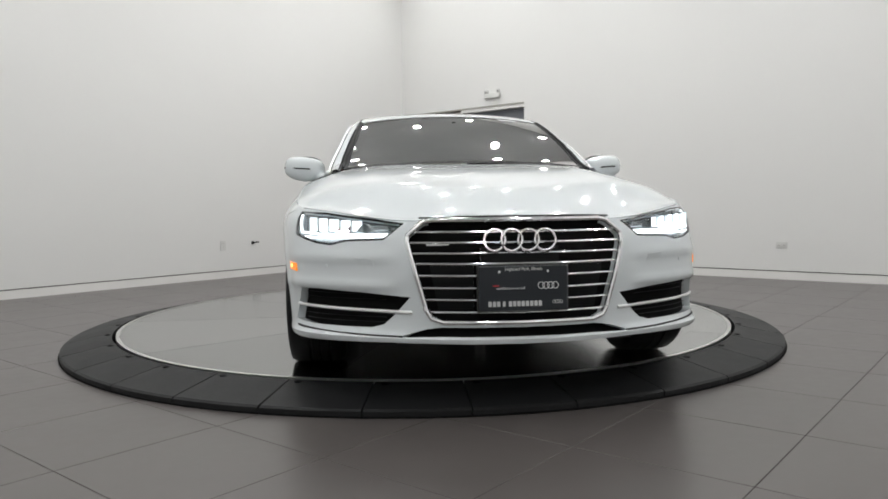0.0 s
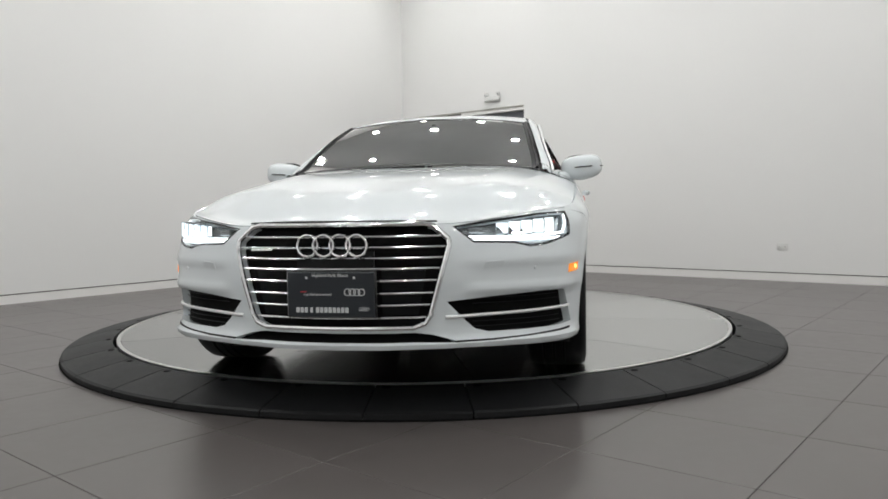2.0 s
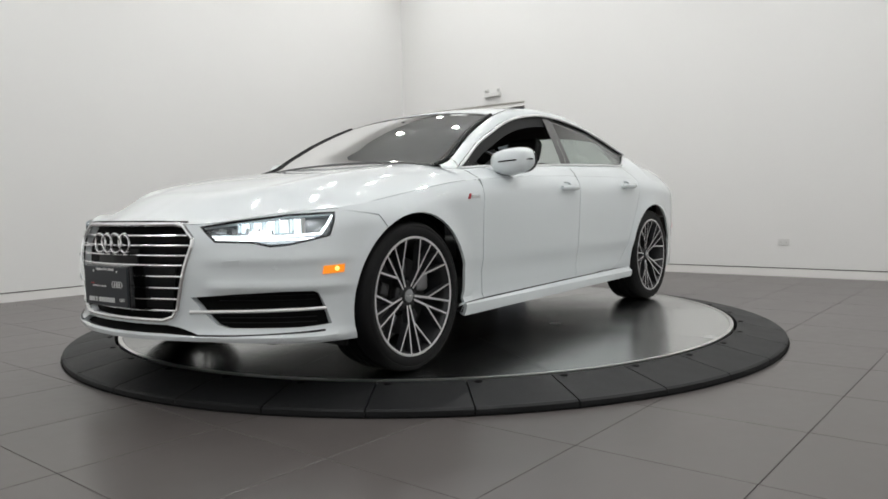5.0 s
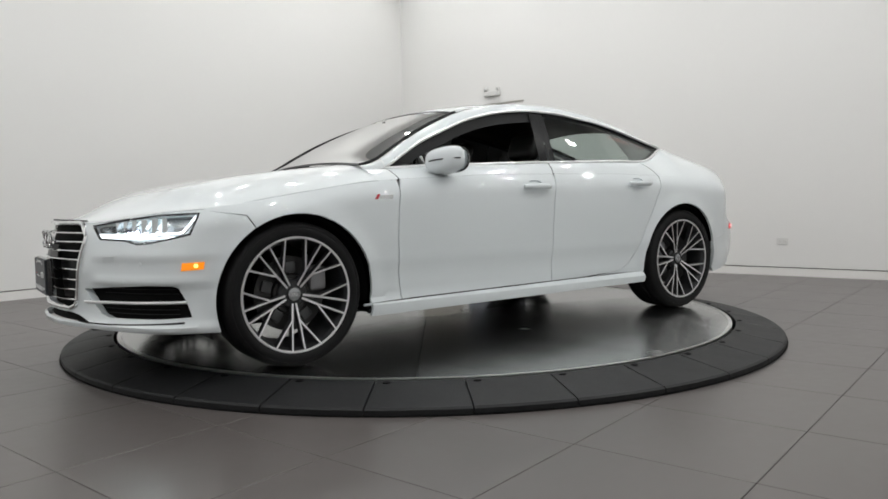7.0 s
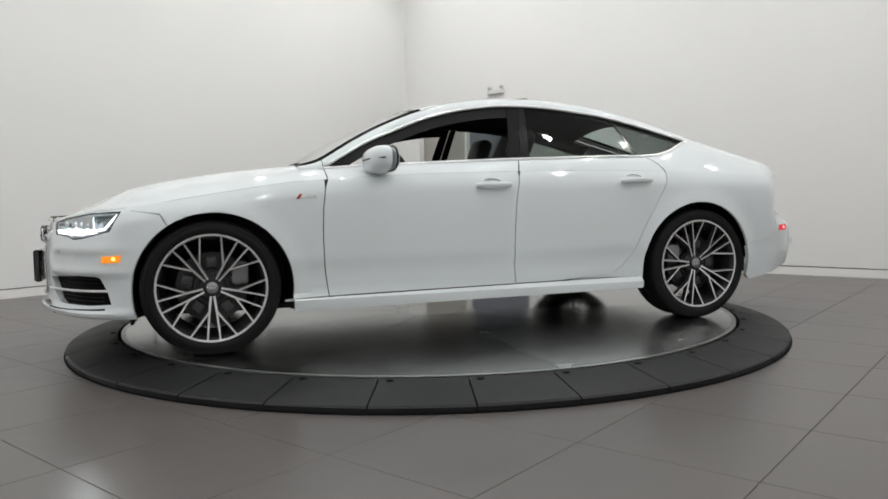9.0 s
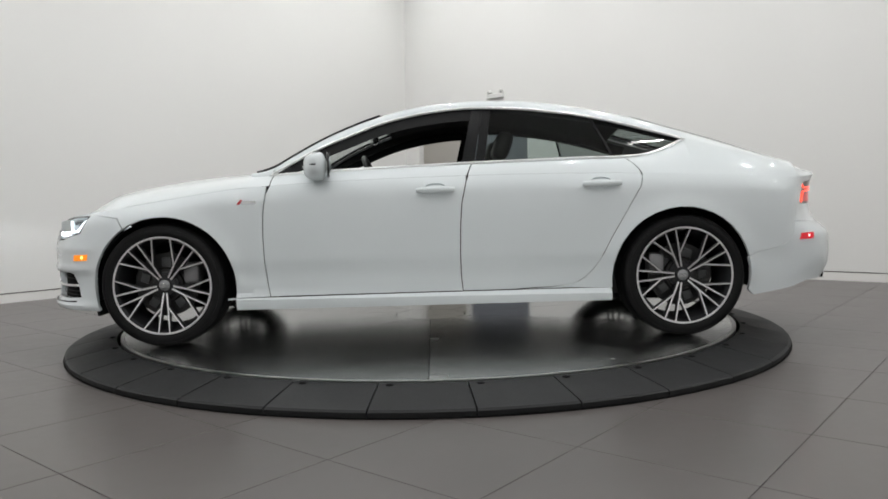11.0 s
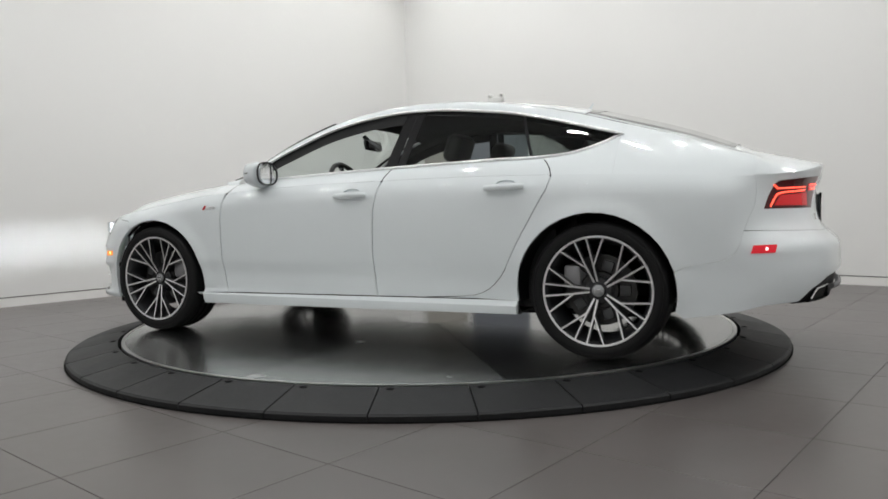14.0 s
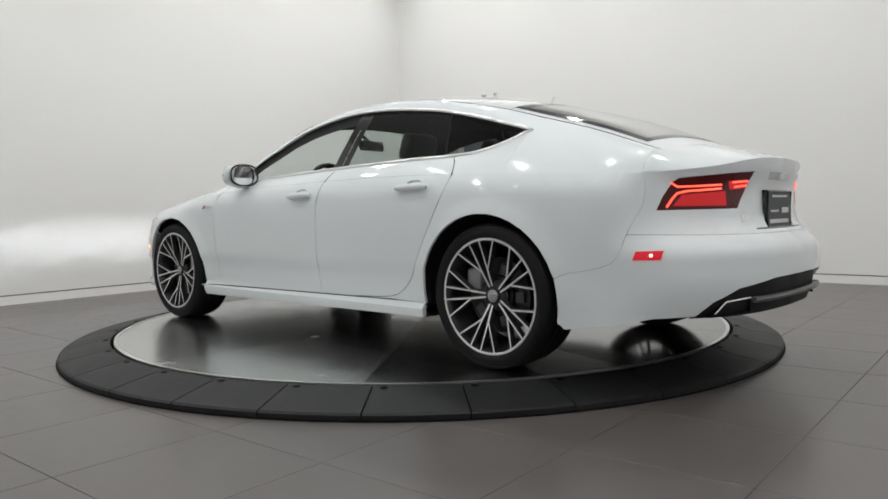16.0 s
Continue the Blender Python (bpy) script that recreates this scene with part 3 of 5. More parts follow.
def skin(keep, holes=(), step=0.03, off=0.0, gap=0.0028, turn_in=0.014, hole_depth=0.03, fn=None):
    """A panel of the flank: the part of the skin inside one outline in (arc, height), less its holes, with turned-in edges."""
    fn = fn or surf
    keep = shrink(keep, gap) if gap else keep
    x0, x1 = min(p[0] for p in keep), max(p[0] for p in keep)
    y0, y1 = min(p[1] for p in keep), max(p[1] for p in keep)
    bm = bmesh.new()
    nx, ny = max(2, round((x1 - x0) / step)), max(2, round((y1 - y0) / step))
    patch(bm, lambda u, v: Vector((u, v, 0)), span(x0 - 0.002, x1 + 0.002, nx), span(y0 - 0.002, y1 + 0.002, ny))
    for poly in [keep, *holes]:
        for a, b in zip(poly, poly[1:] + poly[:1]):
            lo, hi = (min(a[0], b[0]) - 1e-4, min(a[1], b[1]) - 1e-4), (max(a[0], b[0]) + 1e-4, max(a[1], b[1]) + 1e-4)
            if math.dist(a, b) < 1e-5:
                continue
            geo = set()
            for f in bm.faces:
                cs = [v.co for v in f.verts]
                if min(c.x for c in cs) > hi[0] or max(c.x for c in cs) < lo[0] or min(c.y for c in cs) > hi[1] or max(c.y for c in cs) < lo[1]:
                    continue
                geo.add(f)
                geo.update(f.edges)
                geo.update(f.verts)
            d = Vector((b[0] - a[0], b[1] - a[1], 0)).normalized()
            bmesh.ops.bisect_plane(bm, geom=list(geo), dist=1e-6, plane_co=Vector((*a, 0)), plane_no=Vector((-d.y, d.x, 0)))
    dead = [f for f in bm.faces if not inside(f.calc_center_median(), keep) or any(inside(f.calc_center_median(), h) for h in holes)]
    bmesh.ops.delete(bm, geom=dead, context="FACES")
    flat = {v: (v.co.x, v.co.y) for v in bm.verts}
    for v, (s, z) in flat.items():
        v.co = fn(s, z, off)
    bmesh.ops.recalc_face_normals(bm, faces=bm.faces)
    bm.normal_update()
    mid = sum((f.normal.dot(f.calc_center_median() - Vector((0, 0, 0.5))) for f in bm.faces))
    if mid < 0:
        bmesh.ops.reverse_faces(bm, faces=bm.faces)
        bm.normal_update()
    if turn_in:
        rim = [e for e in bm.edges if e.is_boundary]
        nrm = {v: v.normal.copy() for e in rim for v in e.verts}
        on_hole = set()
        for v in nrm:
            p = flat[v]
            for h in holes:
                if any(abs((b[0] - a[0]) * (p[1] - a[1]) - (b[1] - a[1]) * (p[0] - a[0])) < 2e-5 and min(a[0], b[0]) - 1e-3 < p[0] < max(a[0], b[0]) + 1e-3 and min(a[1], b[1]) - 1e-3 < p[1] < max(a[1], b[1]) + 1e-3 for a, b in zip(h, h[1:] + h[:1])):
                    on_hole.add(v)
        made = {}
        for v, nn in nrm.items():
            made[v] = bm.verts.new(v.co - nn * (hole_depth if v in on_hole else turn_in))
        for e in rim:
            a, b = e.verts
            bm.faces.new((a, b, made[b], made[a]))
        bmesh.ops.recalc_face_normals(bm, faces=bm.faces)
    return bm


def mirror(bm):
    """A copy of the bmesh on the other side of the car."""
    b2 = bm.copy()
    for v in b2.verts:
        v.co.y = -v.co.y
    bmesh.ops.reverse_faces(b2, faces=b2.faces)
    return b2


def pair(name, bm, mat, parent, label="", smooth=True, angle=40):
    b2 = mirror(bm)
    return part(name, bm, mat, parent, label, smooth, angle), part(name, b2, mat, parent, label, smooth, angle)


def merge(bm, other):
    me = bpy.data.meshes.new("tmp")
    other.to_mesh(me)
    other.free()
    bm.from_mesh(me)
    bpy.data.meshes.remove(me)
    return bm


def arch(k, a0, a1, n=18, grow=0.0):
    """Points of a wheel opening, from angle a0 to a1, in (arc, height)."""
    cx, cz, r = WHEELS_AT[k]
    return [(at_x(cx + (r + grow) * math.cos(radians(a))), cz + (r + grow) * math.sin(radians(a))) for a in span(a0, a1, n)]


def xs(points):
    return [(at_x(x), z) for x, z in points]


def top_run(x0, x1, n=14):
    return [(at_x(x), TOP(at_x(x)) + 0.0022) for x in span(x0, x1, n)]


LINE_F = [(0.8565, 0.892), (0.874, 0.842), (0.889, 0.731), (0.893, 0.604), (0.889, 0.444), (0.878, 0.347), (0.866, 0.27)]
LINE_M = [(-0.247, 0.925), (-0.238, 0.898), (-0.211, 0.774), (-0.202, 0.649), (-0.199, 0.492), (-0.203, 0.365), (-0.212, 0.278)]
LINE_R = [(-1.221, 0.924), (-1.224, 0.909), (-1.208, 0.847), (-1.171, 0.787), (-1.109, 0.679), (-1.047, 0.572), (-0.985, 0.448), (-0.952, 0.40), (-0.922, 0.368), (-0.89, 0.34), (-0.85, 0.318), (-0.80, 0.303), (-0.72, 0.294), (-0.548, 0.287)]
XM = lambda v: -0.277 - 0.032 * v
XR = lambda v: -1.222 + 0.078 * (v + 1) ** 1.3
SILL = lambda x: 0.2685 + 0.02 * (1.05 - x) / 2.1
SEAM_B = [(-1.824, 0.4475), (-1.876, 0.47), (-1.95, 0.482), (-2.02, 0.497), (-2.06, 0.512), (-2.09, 0.54), (-2.11, 0.59), (-2.125, 0.635)]
LAMP_OUT = [(-2.155, 0.70), (-2.183, 0.745), (-2.196, 0.80), (-2.198, 0.85), (-2.185, 0.885)]


HANDLES = ((0.035, -0.166, 0.847), (-0.885, -1.092, 0.866))


def handle_cup(k, grow=0.0):
    x0, x1, z = HANDLES[k]
    xm = (x0 + x1) / 2
    return [(at_x(xm + (0.056 + grow) * math.copysign(abs(math.cos(a)) ** 0.7, math.cos(a))), z + 0.012 + (0.027 + grow) * math.sin(a)) for a in span(0, 2 * math.pi, 20)[:-1]]


def car_panels():
    # front wing
    f = xs([(1.878, 0.748)]) + top_run(1.86, 0.872, 20) + xs(LINE_F[1:]) + xs([(1.1, 0.2665)]) + arch(0, 189, 57.5) + xs([(1.69, 0.722)])
    bm = skin(f, step=0.028)
    patch(bm, cab_off(0), span(0.985, 0.8595, 6), span(-1.0, -0.02, 4))
    patch(bm, cab_off(0), span(0.99, 0.862, 6), span(1.02, 1.96, 3))
    pair("front_wing", bm, PAINT, CAR)
    # doors
    d = top_run(0.855, -0.24, 20) + xs(LINE_M[1:]) + xs([(x, SILL(x)) for x in span(-0.19, 0.85, 10)]) + xs(LINE_F[::-1][:-1])
    bm = skin(d, [handle_cup(0)], hole_depth=0.016)
    patch(bm, lambda u, v: cab(0.854 + (XM(v) + 0.003 - 0.854) * u, v), span(0, 1, 22), span(-1.0, -0.03, 5))
    fd = pair("front_door", bm, PAINT, CAR)
    r = top_run(-0.252, -1.218, 18) + xs(LINE_R[1:]) + xs([(x, SILL(x)) for x in span(-0.5, -0.215, 4)]) + xs(LINE_M[::-1][:-1])
    bm = skin(r, [handle_cup(1)], hole_depth=0.016)
    patch(bm, lambda u, v: cab(XM(v) - 0.003 + (XR(v) - XM(v) + 0.006) * u, v), span(0, 1, 20), span(-1.0, -0.03, 5))
    rd = pair("rear_door", bm, PAINT, CAR)
    # rear quarter
    q = top_run(-1.226, -2.185, 20) + xs(LAMP_OUT[::-1][1:]) + xs(SEAM_B[::-1]) + arch(1, 163, -8) + xs([(-0.8, 0.2885), (-0.548, 0.284)]) + xs(LINE_R[::-1][1:-1])
    bm = skin(q, step=0.028, gap=0.0008)
    patch(bm, lambda u, v: cab(XR(v) - 0.003 + (-1.53 - XR(v) + 0.003) * u, v), span(0, 1, 8), span(-1.0, -0.02, 5))
    patch(bm, cab_off(0), span(-1.5301, X_END, 14), span(-1.0, -0.001, 5))
    patch(bm, cab_off(0), span(-1.5301, X_END, 14), span(1.001, 1.992, 5))
    bmesh.ops.remove_doubles(bm, verts=bm.verts, dist=0.0006)
    pair("rear_quarter_panel", bm, PAINT, CAR)
    # sill skirt
    k = xs([(1.052, 0.266)]) + xs([(x, SILL(x) - 0.002) for x in span(0.9, -0.9, 12)]) + xs([(-1.045, 0.284)]) + xs([(-1.047, 0.214), (0, 0.206), (1.052, 0.199)])
    pair("side_skirt", skin(k, gap=0.001, turn_in=0.03, step=0.025), PAINT, CAR)
    # roof rails over the windows
    bm = bmesh.new()
    patch(bm, cab_off(0), span(0.858, -1.53, 50), span(1.09, 1.98, 5))
    pair("roof_rail", bm, PAINT, CAR)
    return fd, rd


def cab_off(off):
    return lambda u, v: cab(u, v, off)


def full(x, w, off=0.0):
    """The upper skin across the whole car, w from -1 to 1 between the roof edges."""
    p = cab(x, 3 - abs(w), off)
    if w < 0:
        p.y = -p.y
    return p


FRONT_DOORS, REAR_DOORS = car_panels()

# nose edge of the bonnet: (place across, station)
_E = [surf(s, TOP(s)) for s in np.linspace(0, at_x(1.885), 60)]
_T = [surf(at_x(x), TOP(at_x(x))) for x in np.linspace(0.9, 1.885, 60)]
HOOD_Y = lambda x: float(np.interp(x, [p.x for p in _T], [p.y for p in _T])) if x < 1.87 else float(np.interp(x, [1.87, 2.4], [_T[-1].y, 0.93]))
_w = [p.y / HOOD_Y(p.x) for p in _E]
NOSE_X = lambda w: float(np.interp(abs(w), _w, [p.x for p in _E]))
NOSE_Z = lambda w: float(np.interp(abs(w), _w, [p.z for p in _E]))
HOOD_Z = curve([(2.4, 0.70), (2.31, 0.722), (2.22, 0.760), (2.1, 0.798), (1.887, 0.851), (1.704, 0.892), (1.523, 0.923), (1.344, 0.947), (1.166, 0.967), (0.96, 0.992)])


def hood(t, w, off=0.0):
    back = 1.0 - 0.09 * abs(w) ** 2
    x = back + (NOSE_X(w) - 0.004 - back) * t
    y = w * HOOD_Y(x)
    edge = TOP(at_x(x)) if x < 1.88 else NOSE_Z(w)
    zc = HOOD_Z(x)
    a = abs(w)
    z = zc - (zc - TOP(at_x(min(x, 1.885)))) * a ** 4.6 if x <= 1.885 else None
    z2 = HOOD_Z(x) - (HOOD_Z(x) - (0.755 - 0.35 * max(0, x - 1.885))) * a ** 3.6
    z = z2 if z is None else z
    z += 0.007 * math.exp(-((a - 0.60) / 0.07) ** 2) * ease(0.0, 0.3, t) * (1 - ease(0.7, 0.95, t))
    # blend to the nose's own edge
    k = ease(0.72, 1.0, t)
    z = z * (1 - k) + (NOSE_Z(w) + (z - NOSE_Z(w)) * (1 - t) / 0.28 * 0.6) * k
    return Vector((x, y, z + off))


def car_top():
    bm = bmesh.new()
    patch(bm, hood, span(0, 1, 44), span(-0.994, 0.994, 60))
    bmesh.ops.recalc_face_normals(bm, faces=bm.faces)
    rim = [e for e in bm.edges if e.is_boundary]
    r = bmesh.ops.extrude_edge_only(bm, edges=rim)
    for v in r["geom"]:
        if isinstance(v, bmesh.types.BMVert):
            v.co += Vector((-0.006, 0, -0.012))
    part("bonnet", bm, PAINT, CAR, angle=50)
    bm = bmesh.new()
    patch(bm, full, span(0.245, -1.31, 36), span(-0.985, 0.985, 28))
    part("roof", bm, PAINT, CAR)
    bm = bmesh.new()
    patch(bm, lambda x, w: full(x, w, 0.001), span(0.985, 0.25, 20), span(-0.93, 0.93, 24))
    g = part("windscreen", bm, GLASS_CLEAR, CAR, "clear laminated windscreen")
    # black band round the windscreen
    bm = bmesh.new()
    for a, b in ((-0.985, -0.925), (0.925, 0.985)):
        patch(bm, lambda x, w: full(x, w, 0.002), span(0.985, 0.247, 20), span(a, b, 2))
    patch(bm, lambda x, w: full(x, w, 0.0022), span(0.285, 0.247, 2), span(-0.93, 0.93, 20))
    patch(bm, lambda x, w: full(x, w, 0.0022), span(0.985, 0.95, 2), span(-0.93, 0.93, 20))
    for k in (-1, 1):
        tube([full(x, k * 0.965, 0.004) for x in span(0.97, 0.255, 20)], 0.009, n=6, bm=bm)
    part("windscreen_border", bm, MATT_BLACK, CAR, "black ceramic border of the windscreen")
    # tailgate: rear window frame, window, deck and spoiler
    bm = bmesh.new()
    for a, b in ((-0.985, -0.90), (0.90, 0.985)):
        patch(bm, full, span(-1.318, -2.06, 20), span(a, b, 3))
    patch(bm, full, span(-2.06, X_END, 4), span(-0.985, 0.985, 28))
    ws = span(-1, 1, 40)
    tail = []
    for w in ws:
        s = LS - w * (LS - S_END)
        tail.append(surf(s, TOP(s if s <= LS else 2 * LS - s)))
    def across(w):
        a = abs(w)
        if a < 0.72:
            p = full(X_END, a / 0.72 * 0.985)
        else:
            v = 2 - (a - 0.72) / 0.28 * 2
            p = cab(X_END, v if v > 1.0 else -(1 - v) if v < 1.0 else 0)
        return Vector((p.x, math.copysign(p.y, w), p.z))
    base = [across(w) for w in ws]
    def deck(i, t):
        p = base[i].lerp(tail[i], t)
        p.z += 0.004 * ease(0.55, 1.0, t) + 0.004 * math.sin(math.pi * t)
        return p
    gr = [[bm.verts.new(deck(i, t)) for t in span(0, 1, 10)] for i in range(len(ws))]
    for i in range(len(ws) - 1):
        for j in range(10):
            bm.faces.new((gr[i][j], gr[i + 1][j], gr[i + 1][j + 1], gr[i][j + 1]))
    lip = [bm.verts.new(deck(i, 1.0) + Vector((0.01, 0, -0.032))) for i in range(len(ws))]
    for i in range(len(ws) - 1):
        bm.faces.new((gr[i][-1], gr[i + 1][-1], lip[i + 1], lip[i]))
    bmesh.ops.recalc_face_normals(bm, faces=bm.faces)
    part("tailgate", bm, PAINT, CAR, angle=35)
    bm = bmesh.new()
    patch(bm, lambda x, w: full(x, w, 0.001), span(-1.33, -2.05, 16), span(-0.86, 0.86, 20))
    part("rear_window", bm, GLASS_DARK, CAR, "sloping tinted rear window")
    bm = bmesh.new()
    for a, b in ((-0.91, -0.82), (0.82, 0.91)):
        patch(bm, lambda x, w: full(x, w, 0.0025), span(-1.312, -2.06, 16), span(a, b, 2))
    patch(bm, lambda x, w: full(x, w, 0.0025), span(-1.312, -1.36, 2), span(-0.83, 0.83, 16))
    patch(bm, lambda x, w: full(x, w, 0.0025), span(-2.03, -2.062, 2), span(-0.83, 0.83, 16))
    part("rear_window_border", bm, GLOSS_BLACK, CAR, "black border of the rear window")
    # antenna fin
    bm = tube([(-1.19, 0, 1.337), (-1.2, 0, 1.355), (-1.222, 0, 1.388)], lambda t: 0.011 - 0.006 * t, n=8)
    part("antenna", bm, PAINT, CAR, "small white roof antenna")


car_top()


def car_windows():
    def pane(name, mat, f0, f1, label, v0=0.0, v1=1.0, off=-0.006):
        bm = bmesh.new()
        patch(bm, lambda u, v: cab(f0(v) + (f1(v) - f0(v)) * u, min(max(v, 0.0005), 0.9995), off), span(0, 1, 26), span(v0, v1, 8))
        return pair(name, bm, mat, CAR, label)
    # front side windows are open or clear, the rear ones darkly tinted
    pane("front_side_window", GLASS_SIDE, lambda v: 0.80 - 0.001 * v, lambda v: -0.219 - 0.071 * v, "clear front side window, wound down", 0.0, 0.03)
    pane("door_pillar", GLOSS_BLACK, lambda v: -0.217 - 0.071 * v, lambda v: -0.290 - 0.06 * v, "gloss black door pillar", off=-0.003)
    pane("door_pillar", GLOSS_BLACK, lambda v: -0.294 - 0.06 * v, lambda v: -0.349 - 0.054 * v, "gloss black door pillar", off=-0.003)
    pane("rear_side_window", GLASS_DARK, lambda v: -0.347 - 0.054 * v, lambda v: -1.088 + 0.096 * v, "darkly tinted rear side window")
    pane("window_divider", GLOSS_BLACK, lambda v: -1.083 + 0.096 * v, lambda v: -1.10 + 0.096 * v, "thin black window divider", off=-0.003)
    pane("quarter_window", GLASS_QUARTER, lambda v: -1.098 + 0.096 * v, lambda v: -1.53, "darkly tinted quarter window")
    # dark door frames inside the bright trim
    def frame_band(x0, x1, wide, label):
        """A band below the window head, as wide as given."""
        def at(u, k):
            x = x0 + (x1 - x0) * u
            top = max(HEAD_Z(x) - BELT_Z(x), 0.005)
            low = max(0.0, 1 - wide / top)
            return cab(x, min(low + (1 - low) * k, 0.9995), -0.004 - 0.012 * (1 - k))
        bm = bmesh.new()
        patch(bm, at, span(0, 1, 40), span(0, 1, 3))
        pair("window_frame", bm, MATT_BLACK, CAR, label)
    frame_band(0.862, -0.285, 0.062, "black window frame of the front door")
    frame_band(-0.40, -1.52, 0.02, "black window frame of the rear door")
    # inner dark window frames that give the openings depth
    bm = bmesh.new()
    for v, q in ((0.0, -0.035), (1.0, -0.035)):
        a = [cab(x, v if v == 0 else 0.9999, -0.002) for x in span(0.862, -1.525, 50)]
        vs0 = [bm.verts.new(p) for p in a]
        vs1 = [bm.verts.new(p + Vector((0, q, 0.012 if v == 0 else -0.02))) for p in a]
        for i in range(50):
            bm.faces.new((vs0[i], vs0[i + 1], vs1[i + 1], vs1[i]))
    pair("window_seal", bm, MATT_BLACK, CAR, "black rubber window seal")
    pts = [cab(x, 0, 0.004) for x in span(0.872, -1.50, 60)] + [cab(-1.53, 0, 0.004) + Vector((-0.006, 0, 0.0))] + [cab(x, 0.99999, 0.006) + Vector((0, 0.002, 0.002)) for x in span(-1.50, 0.84, 60)]
    pair("roof_gutter", tube([cab(x, 1.07, 0.001) for x in span(0.84, -1.50, 60)], 0.0045, n=6), MATT_BLACK, CAR, "dark gap above the window trim")
    pair("window_trim", tube(pts, 0.0085, closed=True, n=8), BRIGHT_TRIM, CAR, "bright chrome trim round the side windows")


car_windows()


def both(points):
    """An outline on the middle of the nose: the left half, then its mirror."""
    return points + [(-s, z) for s, z in points[::-1]]


def around_tail(points):
    return points + [(2 * LS - s, z) for s, z in points[::-1]]


def dense(poly, n=6, closed=True):
    ends = list(zip(poly, poly[1:] + poly[:1])) if closed else list(zip(poly, poly[1:]))
    out = [(a[0] + (b[0] - a[0]) * i / n, a[1] + (b[1] - a[1]) * i / n) for a, b in ends for i in range(n)]
    return out if closed else out + [poly[-1]]


def on_skin(poly, off):
    return [surf(s, z, off) for s, z in poly]


LAMP = [(at_x(1.885), 0.739), (front_y(0.80), 0.733), (front_y(0.64), 0.714), (front_y(0.455), 0.688), (front_y(0.53), 0.622), (front_y(0.68), 0.616), (front_y(0.74), 0.600), (front_y(0.80), 0.606), (at_x(1.93), 0.64)]
GRILLE = [(front_y(0.35), 0.6995), (front_y(0.385), 0.692), (front_y(0.438), 0.64), (front_y(0.438), 0.615), (front_y(0.408), 0.515), (front_y(0.366), 0.35), (front_y(0.345), 0.318), (front_y(0.30), 0.303)]
FOG = [(at_x(1.985), 0.412), (at_x(2.005), 0.422), (front_y(0.78), 0.424), (front_y(0.60), 0.413), (front_y(0.425), 0.400), (front_y(0.47), 0.350), (front_y(0.50), 0.318), (front_y(0.53), 0.290), (front_y(0.58), 0.276), (front_y(0.82), 0.277), (at_x(1.935), 0.284), (at_x(1.955), 0.35)]
SLOT = [(front_y(0.31), 0.284), (front_y(0.37), 0.275), (front_y(0.46), 0.248), (front_y(0.45), 0.244), (front_y(0.30), 0.249)]


